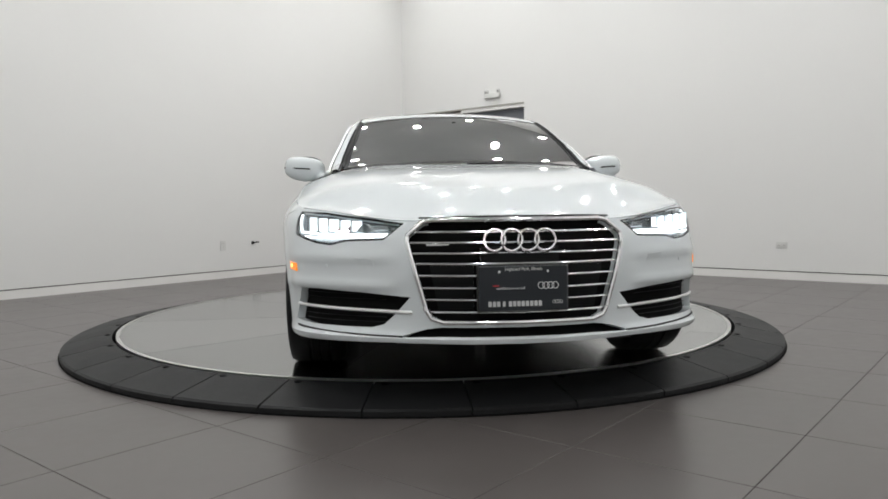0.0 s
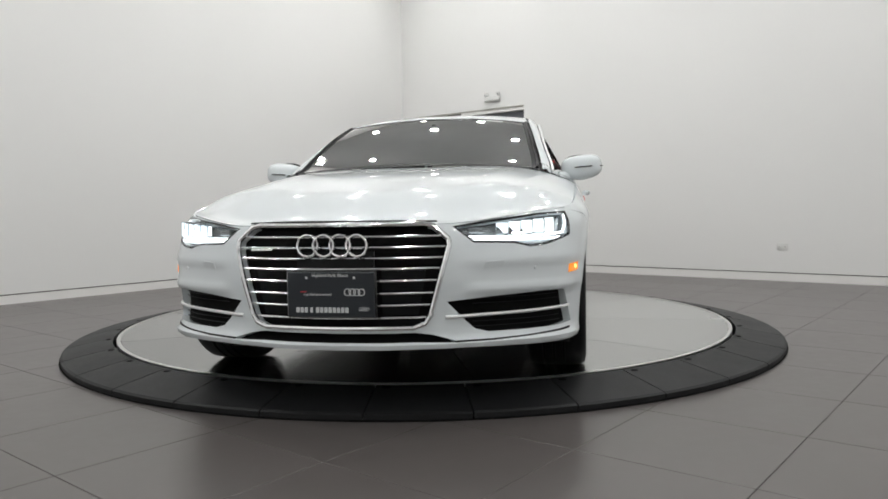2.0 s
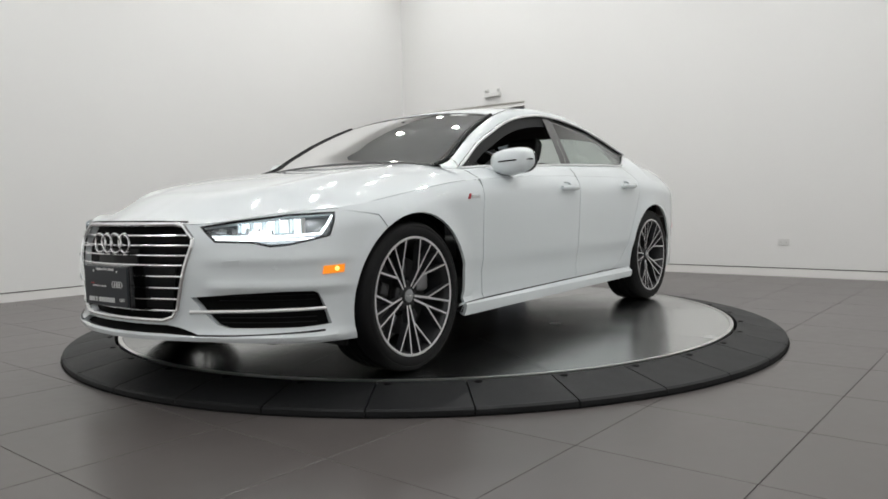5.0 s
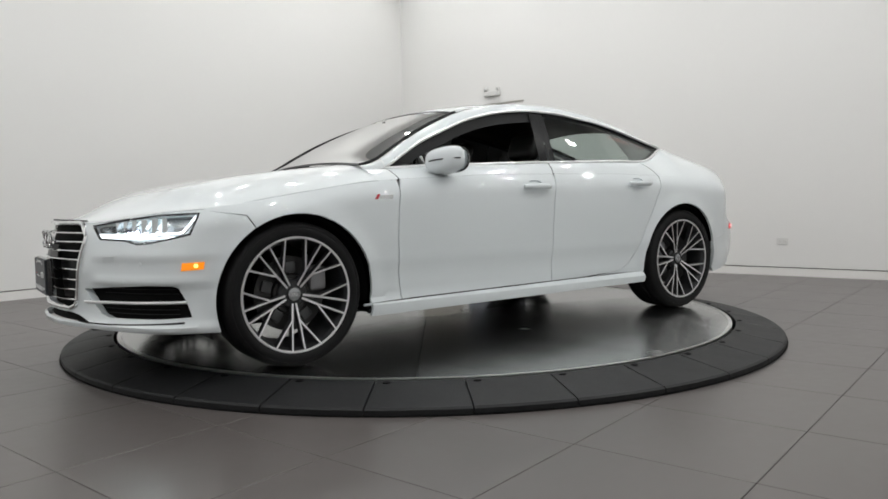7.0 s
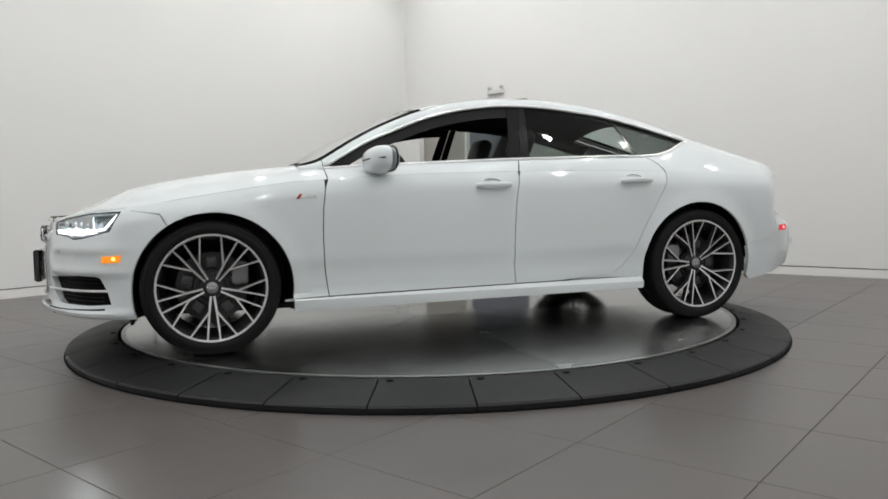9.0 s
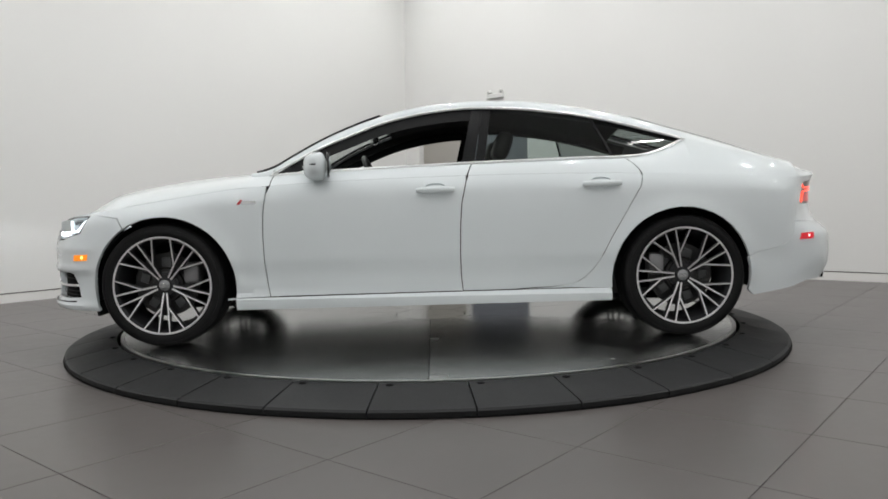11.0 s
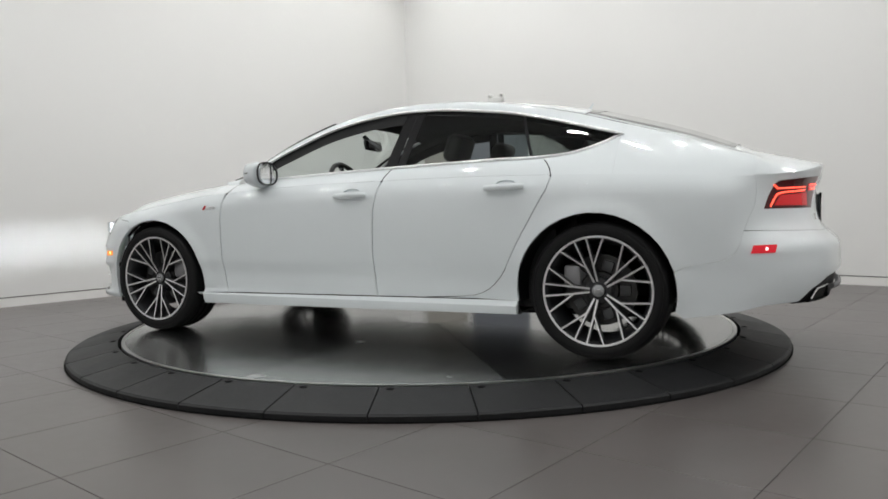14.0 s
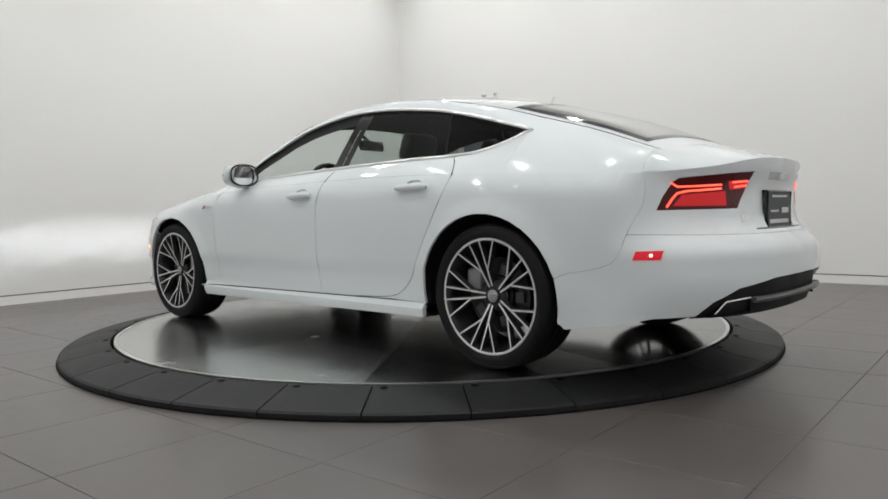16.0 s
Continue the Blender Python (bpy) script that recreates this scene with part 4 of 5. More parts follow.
def car_nose():
    left = [(s, TOP(s) - 0.002) for s in np.linspace(0.02, at_x(1.882), 40)] + xs([(1.69, 0.722)]) + arch(0, 57.5, -19, 16) + [(at_x(2.02), 0.210), (front_y(0.5), 0.220)]
    bm = skin([(float(a), float(b)) for a, b in both(left)], [LAMP, [(-s, z) for s, z in LAMP], both(GRILLE), FOG, [(-s, z) for s, z in FOG], both(SLOT)], step=0.017, hole_depth=0.035, turn_in=0.02)
    part("front_bumper", bm, PAINT, CAR)
    # grille
    g = part("grille", skin(both(GRILLE), gap=-0.004, off=-0.034, turn_in=0, step=0.04), BLACK, CAR, "black radiator grille with bright slats")
    pts = on_skin(dense(both(GRILLE)), 0.003)
    part("grille_frame", tube(pts, 0.0105, closed=True, n=8), CHROME, g, "chrome grille frame")
    # a thin black bar stands in for the shaded gap under the bonnet's edge
    part("bonnet_gap_shade", tube([surf(q, TOP(abs(q)), -0.001) + Vector((0, 0, 0.009)) for q in span(-front_y(0.40), front_y(0.40), 30)], 0.004, n=6), MATT_BLACK, CAR, "black bar drawn as the shade in the gap between grille and bonnet")
    zs = [p[1] for p in GRILLE][::-1]
    ys = [p[0] for p in GRILLE][::-1]
    for z in (0.653, 0.612, 0.571, 0.531, 0.485, 0.437, 0.391, 0.343):
        e = float(np.interp(z, zs, ys)) - 0.012
        part("slat", tube([surf(s, z, -0.004) for s in span(-e, e, 24)], 0.0044, n=6), CHROME, g, "thin chrome slat")
    x0 = surf(0, 0.618).x + 0.012
    for k in range(4):
        c = Vector((x0 - 0.003 * abs(k - 1.5), (k - 1.5) * 0.0655 - 0.004, 0.621))
        ring = [c + Vector(((0.004 if (j // 8 + k) % 2 else 0), 0.0405 * math.cos(2 * math.pi * j / 40), 0.0405 * math.sin(2 * math.pi * j / 40))) for j in range(40)]
        part("emblem_ring", tube(ring, 0.0052, closed=True, n=8), CHROME, g, "chrome emblem ring")
    part("small_badge", box(surf(-0.32, 0.604).x - 0.012, surf(-0.32, 0.604).x - 0.002, -0.36, -0.27, 0.600, 0.609, 0.002), SATIN, g, "small satin badge")
    part("radar_cover", skin([(-0.16, 0.53), (-0.16, 0.60), (0.16, 0.60), (0.16, 0.53)], off=-0.012, turn_in=0.008), SENSOR_BLACK, g, "gloss black sensor cover")
    for sg in (1, -1):
        part("sensor_panel", skin([(sg * a, z) for a, z in ((0.185, 0.35), (0.185, 0.523), (front_y(0.355), 0.523), (front_y(0.325), 0.35))], gap=0, off=-0.022, turn_in=0.006, step=0.04), SENSOR_BLACK, g, "gloss black sensor panel behind the slats")
    # dealer plate in the number-plate place
    xp = surf(0, 0.5).x + 0.03
    pl = part("front_plate", box(xp - 0.006, xp + 0.004, -0.172, 0.172, 0.355, 0.525, 0.004), PLATE_DARK, CAR, "dark slate dealer plate with pale lettering", smooth=False)
    part("plate_carrier", box(xp - 0.028, xp - 0.006, -0.178, 0.178, 0.350, 0.530, 0.004), GLOSS_BLACK, pl, smooth=False)
    face = lambda y, z: pose(xp + 0.0046, y, z, 90, 0, 90)
    text_mesh("plate_lettering", "Highland Park, Illinois", 0.0165, INK, pl, face(0, 0.512))
    text_mesh("plate_lettering", "certified pre-owned", 0.0135, INK, pl, face(-0.05, 0.440))
    part("red_mark", box(xp + 0.004, xp + 0.0055, -0.118, -0.094, 0.448, 0.452), RED_INK, pl, smooth=False)
    x = -0.136
    for w in (0.055, 0.010, 0.125):
        for i in range(max(1, round(w / 0.0165))):
            part("plate_bar", box(xp + 0.004, xp + 0.0056, x, x + min(w, 0.0125), 0.371, 0.391, 0.002), INK, pl, smooth=False)
            x += 0.0165
        x += 0.006
    for k in range(4):
        part("plate_ring", tube([Vector((xp + 0.006, 0.068 + 0.018 * k + 0.0125 * math.cos(q), 0.449 + 0.0125 * math.sin(q))) for q in span(0, 2 * math.pi, 20)[:-1]], 0.0018, True, 6), INK, pl)
        part("plate_ring", tube([Vector((xp + 0.006, 0.118 + 0.009 * k + 0.006 * math.cos(q), 0.386 + 0.006 * math.sin(q))) for q in span(0, 2 * math.pi, 14)[:-1]], 0.001, True, 5), INK, pl)
    for y in (-0.094, 0.094):
        part("screw", lathe([(0.0001, 0.002), (0.004, 0.002), (0.005, 0)], 10), INK, pl, m=pose(xp + 0.004, y, 0.503, 0, 0, -90))
    # lower intake and lip line
    part("lower_intake", skin(both(SLOT), gap=-0.004, off=-0.03, turn_in=0, step=0.05), BLACK, CAR, "black lower air intake")
    for sg in (1, -1):
        run = [(front_y(0.452), 0.246), (front_y(0.6), 0.247), (front_y(0.72), 0.251), (front_y(0.80), 0.255), (at_x(1.965), 0.261)]
        part("lip_groove", tube([surf(sg * s, z, 0.0008) for s, z in dense(run, 5, False)], 0.0048, n=6), MATT_BLACK, CAR, "dark groove above the front lip")
        fog = [(sg * s, z) for s, z in FOG]
        v = part("side_intake", skin(fog, gap=-0.004, off=-0.034, turn_in=0, step=0.04), BLACK, CAR, "black side air intake with a bright blade")
        part("blade", tube([surf(sg * s, z, 0.0015) for s, z in (dense([(front_y(0.42), 0.340), (front_y(0.62), 0.344), (front_y(0.78), 0.348), (at_x(1.957), 0.350)], 6, False))], 0.0068, n=8), BRIGHT_TRIM, v, "satin metal blade")
        for z in (0.295, 0.315, 0.385, 0.405):
            part("grid_bar", tube([surf(sg * s, z, -0.026) for s in span(front_y(0.53), at_x(1.99), 10)], 0.002, n=4), MATT_BLACK, v)
        hl = [(sg * s, z) for s, z in LAMP]
        h = part("headlight", skin(hl, gap=-0.004, off=-0.034, turn_in=0, step=0.04), LAMP_BOWL, CAR, "lit white LED headlight under a clear cover")
        part("lamp_back", skin(hl, gap=-0.012, off=-0.06, turn_in=0, step=0.05), MATT_BLACK, h, "black lamp housing")
        cov = part("cover", skin(hl, gap=0.001, off=0.0005, turn_in=0.006, step=0.03), LENS, h, "clear plastic cover")
        cov.visible_shadow = False
        part("bezel", tube(on_skin(dense(shrink(hl, 0.005), 5), -0.006), 0.0058, True, 6), GLOSS_BLACK, h)
        # running light: two thin lines along the foot that turn up the outer edge
        low = [(front_y(0.505), 0.634), (front_y(0.60), 0.632), (front_y(0.72), 0.630), (front_y(0.80), 0.630), (at_x(1.975), 0.634)]
        high = [(front_y(0.51), 0.645), (front_y(0.60), 0.643), (front_y(0.72), 0.642), (front_y(0.80), 0.645), (at_x(1.965), 0.652), (at_x(1.935), 0.685), (at_x(1.905), 0.722)]
        for line, r in ((low, 0.0042), (high, 0.0048)):
            part("running_light", tube([surf(sg * q, z, -0.010) for q, z in dense(line, 5, False)], r, n=6), LED, h, "glowing white running light strip")
        # reflector cells: stepped lit faces between upright chrome fins, open to the front
        edges = (0.60, 0.646, 0.692, 0.738, 0.782, 0.820)
        for i, (ya, yb) in enumerate(zip(edges, edges[1:])):
            z0, z1 = 0.656, 0.699 + 0.004 * i
            xb, xf, xa = surf(front_y(yb), 0.67, -0.036).x, surf(front_y(yb), 0.67, -0.007).x, surf(front_y(ya), 0.67, -0.010).x
            lo, hi = (ya, yb) if sg > 0 else (-yb, -ya)
            part("lamp_face", box(xb - 0.001, xb, lo + 0.0035, hi - 0.0035, z0 - 0.001, z1 - 0.003, 0.0004), LED_SOFT, h, "glowing white lamp face", smooth=False)
            part("lamp_fin", box(xb, xf, sg * yb - 0.001, sg * yb + 0.001, z0 - 0.004, z1), LAMP_CHROME, h, "chrome fin", smooth=False)
            part("lamp_fin", box(xb, xa, sg * ya - 0.0008 + 0.0022 * sg, sg * ya + 0.0008 + 0.0022 * sg, z0 - 0.004, z1), LAMP_CHROME, h, "chrome fin", smooth=False)
            part("lamp_roof", box(xb, xf, lo + 0.002, hi - 0.002, z1, z1 + 0.0015), LAMP_CHROME, h, "chrome reflector roof", smooth=False)
        shelf = [(sg * front_y(0.55), 0.6505), (sg * front_y(0.84), 0.6505)]
        part("lamp_shelf", tube([surf(q, z, -0.022) for q, z in dense(shelf, 8, False)], 0.0035, n=6), LAMP_CHROME, h, "chrome shelf")
        part("side_module", box(-0.012, 0.012, -0.03, 0.03, -0.012, 0.012, 0.005, seg=2), LAMP_BOWL, h, m=Matrix.Translation(surf(sg * front_y(0.545), 0.668, -0.016)) @ pose(0, 0, 0, 0, 0, sg * 22))
        # low beam: a thin source between two shields
        p = surf(sg * front_y(0.69), 0.655, -0.004)
        at = Matrix.Translation(p) @ pose(0, 0, 0, 0, 2.6, 0)
        part("beam_strip", box(-0.030, -0.028, -0.03, 0.03, -0.0015, 0.0015), BEAM, h, "bright low-beam strip", smooth=False, m=at)
        part("beam_shield", box(-0.0345, -0.0325, -0.034, 0.034, -0.006, 0.006), BLACK, h, smooth=False, m=at)
        part("beam_shield", box(-0.032, 0.0, -0.031, 0.031, 0.0017, 0.0030), BLACK, h, smooth=False, m=at)
        part("beam_shield", box(-0.032, 0.0, -0.031, 0.031, -0.0046, -0.0032), BLACK, h, smooth=False, m=at)
        part("side_marker", skin([(sg * (at_x(1.921) + a), z) for a, z in ((-0.054, 0.488), (-0.048, 0.521), (0.046, 0.525), (0.041, 0.492))], gap=0, off=0.004, turn_in=0.008, step=0.02), AMBER, CAR, "glowing amber side marker")
        part("marker_bulb", lathe([(0.0001, 0.004), (0.008, 0.002), (0.011, -0.002)], 12), shade("amber_bulb", (0.8, 0.5, 0.2), 0.3, emit=(1.0, 0.62, 0.12), power=2.2), CAR, "glowing bulb", m=Matrix.Translation(surf(sg * (at_x(1.921) + 0.008), 0.508, 0.004)) @ pose(0, 0, 0, 0, 0, -90 + sg * 60))
        part("washer_cap", skin([(sg * (front_y(0.60) + a), z) for a, z in ((-0.04, 0.522), (-0.036, 0.548), (0.04, 0.553), (0.036, 0.527))], gap=0, off=0.0012, turn_in=0.004, step=0.02), PAINT, CAR)
        part("parking_sensor", lathe([(0.0001, 0.0025), (0.007, 0.0025), (0.0085, -0.002)], 14), PAINT, CAR, m=Matrix.Translation(surf(sg * front_y(0.755), 0.518)) @ pose(0, 0, 0, 0, 0, -90 + sg * 42))
        # wing badge
        part("wing_badge", skin([(sg * at_x(x), z) for x, z in ((1.03, 0.786), (1.012, 0.812), (0.998, 0.812), (1.014, 0.786))], gap=0, off=0.004, turn_in=0.005, step=0.02), RED_INK, CAR, "small red and silver wing badge")
        part("wing_badge_bar", skin([(sg * at_x(x), z) for x, z in ((1.0, 0.791), (1.0, 0.806), (0.925, 0.806), (0.925, 0.791))], gap=0, off=0.003, turn_in=0.005, step=0.02), SATIN, CAR)


car_nose()



def rear_at(y, z):
    """The place on the tail's skin at height z that lies y to the side."""
    lo, hi = at_x(-1.9), LS
    for _ in range(30):
        mid = (lo + hi) / 2
        if surf(mid, z).y > y:
            lo = mid
        else:
            hi = mid
    return mid


TAIL = [(rear_at(y, z), z) for y, z in ((0.728, 0.733), (0.703, 0.79), (0.672, 0.850), (0.655, 0.865), (0.56, 0.876), (0.45, 0.885), (0.282, 0.895), (0.338, 0.80), (0.385, 0.735))]


def car_tail():
    flip = lambda poly: [(2 * LS - s, z) for s, z in poly]
    left = xs(SEAM_B[::-1]) + arch(1, 165, 192, 6) + xs([(-1.86, 0.226), (-2.096, 0.258), (-2.22, 0.288)]) + [(rear_y(0.6), 0.305), (rear_y(0.3), 0.315)]
    left = [(LS - 0.02, 0.626), (rear_y(0.4), 0.626), (rear_y(0.7), 0.63)] + left
    diff = [(rear_y(0.735), 0.26), (rear_y(0.645), 0.355), (rear_y(0.54), 0.408), (rear_y(0.3), 0.438), (LS - 0.01, 0.44)]
    bm = skin(around_tail(left), [around_tail(diff)], step=0.028, gap=0.0006, turn_in=0.025, hole_depth=0.03)
    part("rear_bumper", bm, PAINT, CAR)
    d = part("diffuser", skin(around_tail([(rear_y(0.71), 0.288), (rear_y(0.645), 0.355), (rear_y(0.54), 0.408), (rear_y(0.3), 0.438), (LS - 0.01, 0.44)]), gap=-0.003, off=-0.022, turn_in=0.03, step=0.04), MATT_BLACK, CAR, "black rear diffuser")
    part("diffuser_blade", tube([surf(s, 0.352, -0.002) for s in span(rear_y(0.44), rear_y(-0.44), 20)], 0.014, n=8), shade("dark_silver_plastic", (0.11, 0.11, 0.115), 0.4, metal=0.3), d, "dark silver diffuser blade")
    for sg in (1, -1):
        y0, y1 = 0.435, 0.632
        pts = []
        for y, z in ((y0, 0.302), (y1, 0.290), (y1 - 0.06, 0.352), (y0, 0.360)):
            p = surf(rear_y(sg * y), 0.42)
            pts.append(Vector((p.x + 0.03, p.y, z)))
        loop = [pts[i].lerp(pts[(i + 1) % 4], k / 4) for i in range(4) for k in range(4)]
        e = part("exhaust_tip", tube(loop[5:13], 0.0048, False, 8), CHROME, CAR, "chrome-edged trapezoid exhaust tip")
        bm = bmesh.new()
        a = [bm.verts.new(p) for p in loop]
        b = [bm.verts.new(p + Vector((0.12, 0, 0.0))) for p in loop]
        for i in range(16):
            bm.faces.new((a[i], a[(i + 1) % 16], b[(i + 1) % 16], b[i]))
        bm.faces.new(b)
        part("pipe", bm, BLACK, e)
    # lid face with its lamps
    lid = [(LS - 0.02, 0.6265), (rear_y(0.4), 0.6265), (rear_y(0.7), 0.6305), (at_x(-2.127), 0.637)] + xs(LAMP_OUT)
    lid += [(s, TOP(s) + 0.002) for s in span(at_x(-2.19), LS - 0.02, 24)]
    bm = skin(around_tail(lid), [TAIL, flip(TAIL), [(rear_y(0.182), 0.645), (rear_y(0.176), 0.815), (rear_y(-0.176), 0.815), (rear_y(-0.182), 0.645)]], step=0.028, gap=0.0006, hole_depth=0.03, turn_in=0.012)
    part("lid_face", bm, PAINT, CAR)
    rec = part("plate_recess", skin([(rear_y(0.182), 0.645), (rear_y(0.176), 0.815), (rear_y(-0.176), 0.815), (rear_y(-0.182), 0.645)], gap=-0.003, off=-0.028, turn_in=0, step=0.05), PAINT, CAR, "recess for the rear plate")
    part("handle_bar", tube([surf(s, 0.815, -0.012) for s in span(rear_y(0.18), rear_y(-0.18), 12)], 0.012, n=8), GLOSS_BLACK, rec, "black lid handle bar")
    part("recess_edge", tube([surf(s, 0.643, -0.004) for s in span(rear_y(0.31), rear_y(-0.31), 16)], 0.006, n=8), GLOSS_BLACK, rec)
    xp = surf(LS, 0.72).x - 0.002
    pl = part("rear_plate", box(xp - 0.008, xp + 0.006, -0.155, 0.155, 0.648, 0.806, 0.004), PLATE_DARK, CAR, "dark slate dealer plate with pale marks", smooth=False)
    part("plate_frame", tube([(xp - 0.006, -0.157, 0.646), (xp - 0.006, 0.157, 0.646), (xp - 0.006, 0.157, 0.808), (xp - 0.006, -0.157, 0.808)], 0.006, True, 6), GLOSS_BLACK, pl)
    for y0, y1, z0, z1 in ((-0.1, 0.1, 0.782, 0.792), (-0.12, -0.02, 0.715, 0.724), (0.03, 0.12, 0.71, 0.735), (-0.13, 0.12, 0.664, 0.682)):
        part("plate_bar", box(xp - 0.0095, xp - 0.0075, -y1, -y0, z0, z1, 0.002), INK, pl, smooth=False)
    for sg, tf in ((1, lambda q: q), (-1, flip)):
        t = part("tail_lamp", skin(tf(TAIL), gap=0.001, off=-0.001, turn_in=0.02, step=0.03), RED_LENS, CAR, "lit dark red tail lamp with bright light strips")
        for line, r in (([(0.69, 0.745), (0.668, 0.780), (0.652, 0.802), (0.62, 0.811), (0.485, 0.820)], 0.0046), ([(0.676, 0.846), (0.652, 0.829), (0.57, 0.832), (0.485, 0.836)], 0.0040), ([(0.425, 0.846), (0.318, 0.852)], 0.0040), ([(0.408, 0.826), (0.325, 0.833)], 0.0040)):
            run = dense(tf([(rear_at(y, z), z) for y, z in line]), 5, False)
            part("light_strip", tube([surf(q, z, 0.0005) for q, z in run], r, n=6), RED_GLOW, t, "glowing red light strip")
        part("red_field", skin(tf([(rear_at(y, z), z) for y, z in ((0.668, 0.749), (0.635, 0.797), (0.46, 0.810), (0.455, 0.748))]), gap=0, off=0.0015, turn_in=0.003, step=0.03), RED_FLAT, t, "bright red lamp field")
        part("red_field", skin(tf([(rear_at(y, z), z) for y, z in ((0.435, 0.815), (0.448, 0.852), (0.312, 0.858), (0.335, 0.822))]), gap=0, off=0.0008, turn_in=0.003, step=0.03), RED_FLAT, t, "bright red lamp field")
        part("rear_reflector", skin(tf([(at_x(-2.205) - 0.062, 0.531), (at_x(-2.205) - 0.05, 0.568), (at_x(-2.205) + 0.062, 0.571), (at_x(-2.205) + 0.05, 0.533)]), gap=0, off=0.004, turn_in=0.008, step=0.02), RED_MARK, CAR, "glowing red rear side marker")
        s0 = at_x(-2.205) + 0.012
        part("marker_bulb", lathe([(0.0001, 0.004), (0.006, 0.002), (0.008, -0.002)], 12), shade("red_bulb", (0.8, 0.3, 0.3), 0.3, emit=(1.0, 0.35, 0.35), power=4.0), CAR, "glowing bulb", m=Matrix.Translation(surf(tf([(s0, 0)])[0][0], 0.551, 0.004)) @ pose(0, 0, 0, 0, 0, 45 if sg > 0 else 135))
        part("model_badge", skin(tf([(rear_y(0.40), 0.675), (rear_y(0.395), 0.705), (rear_y(0.35), 0.708), (rear_y(0.355), 0.678)]), gap=0, off=0.003, turn_in=0.004, step=0.02), SATIN, CAR, "small chrome model badge")
    part("rear_emblem", skin([(rear_y(0.13), 0.862), (rear_y(0.13), 0.895), (rear_y(-0.13), 0.895), (rear_y(-0.13), 0.862)], gap=0, off=0.004, turn_in=0.005, step=0.03), SATIN, CAR, "chrome emblem on the lid")


car_tail()


def car_inside():
    # dark shell behind the gaps, floor pan and wheel housings
    sh = [(s, 0.215 if s < at_x(-1.6) else 0.31) for s in span(at_x(1.62), at_x(-2.08), 30)][::-1] + [(s, TOP(s) - 0.004) for s in span(at_x(1.62), at_x(-2.08), 30)]
    hole = [arch(0, 0, 360, 30)[:-1], arch(1, 0, 360, 30)[:-1]]
    pair("inner_shell", skin(sh, hole, gap=0, off=-0.017, turn_in=0, step=0.06), MATT_BLACK, CAR)
    bm = box(-1.70, 2.02, -0.62, 0.62, 0.18, 0.215, 0.01)
    box(-2.2, -1.70, -0.5, 0.5, 0.34, 0.37, 0.01, bm=bm)
    box(-1.02, 1.02, -0.84, 0.84, 0.205, 0.222, 0.006, bm=bm)
    box(1.85, 2.10, -0.70, 0.70, 0.208, 0.226, 0.006, bm=bm)
    box(2.10, 2.26, -0.48, 0.48, 0.210, 0.226, 0.006, bm=bm)
    part("floor_pan", bm, MATT_BLACK, CAR, "black underbody")
    for y in (-0.25, 0.2):
        part("exhaust_pipe", tube([(0.9, y * 0.4, 0.17), (0.2, y, 0.165), (-1.0, y, 0.165), (-1.45, y * 1.5, 0.26), (-1.7, y * 1.9, 0.36)], 0.03, n=10), DISC_STEEL, CAR, "steel exhaust pipe")
    for k, (cx, cz, r) in enumerate(WHEELS_AT):
        bm = bmesh.new()
        g = patch(bm, lambda a, y: Vector((cx + (r + 0.004) * math.cos(radians(a)), y, cz + (r + 0.004) * math.sin(radians(a)))), span(-9, 189, 24), [0.42, 0.7, 0.878])
        bm.faces.new([row[0] for row in g])
        pair("wheel_housing", bm, MATT_BLACK, CAR)
    pair("air_deflector", box(1.83, 1.85, 0.66, 0.88, 0.175, 0.26, 0.006), MATT_BLACK, CAR)
    # cabin trim
    bm = bmesh.new()
    patch(bm, lambda x, w: full(x, w, -0.03), span(0.25, -1.36, 20), span(-0.98, 0.98, 16))
    part("headliner", bm, HEADLINER, CAR, "dark headliner")
    bm = bmesh.new()
    patch(bm, lambda x, v: cab(x, v, -0.022) + Vector((0, 0, -0.004)), span(0.8, -1.5, 30), span(1.05, 1.95, 3))
    pair("pillar_trim", bm, HEADLINER, CAR)
    bm = bmesh.new()
    patch(bm, lambda x, z: Vector((x, 0.735, z)), span(0.85, -1.2, 6), [0.25, 0.6, 0.9])
    patch(bm, lambda x, k: Vector((x, 0.735 + (BELT_Y(x) - 0.03 - 0.735) * k, 0.9 + (BELT_Z(x) - 0.012 - 0.9) * k)), span(0.85, -1.2, 16), [0, 0.6, 1])
    pair("door_lining", bm, CABIN_GREY, CAR)
    part("carpet", box(-1.4, 0.9, -0.735, 0.735, 0.23, 0.26), CABIN_GREY, CAR, "dark carpet")
    part("bulkhead", box(0.93, 0.96, -0.72, 0.72, 0.22, 0.93), BLACK, CAR)
    d = part("dashboard", box(0.42, 0.95, -0.72, 0.72, 0.66, 0.945, 0.06, seg=4), CABIN_GREY, CAR, "dark grey dashboard")
    part("instrument_hood", box(0.38, 0.62, 0.2, 0.56, 0.90, 0.985, 0.035, seg=3), LEATHER, d)
    part("console", box(-0.35, 0.5, -0.13, 0.13, 0.26, 0.62, 0.03, seg=2), CABIN_GREY, d)
    wh = Vector((0.30, 0.37, 0.90))
    tilt = Matrix.Translation(wh) @ pose(0, 0, 0, 0, -66, 0)
    w = part("steering_wheel", tube([Vector((0.185 * math.cos(q), 0.185 * math.sin(q), 0)) for q in span(0, 2 * math.pi, 32)[:-1]], 0.016, True, 8), LEATHER, CAR, "black leather steering wheel", m=tilt)
    part("boss", box(-0.07, 0.07, -0.08, 0.08, -0.03, 0.02, 0.025, seg=3), CABIN_GREY, w)
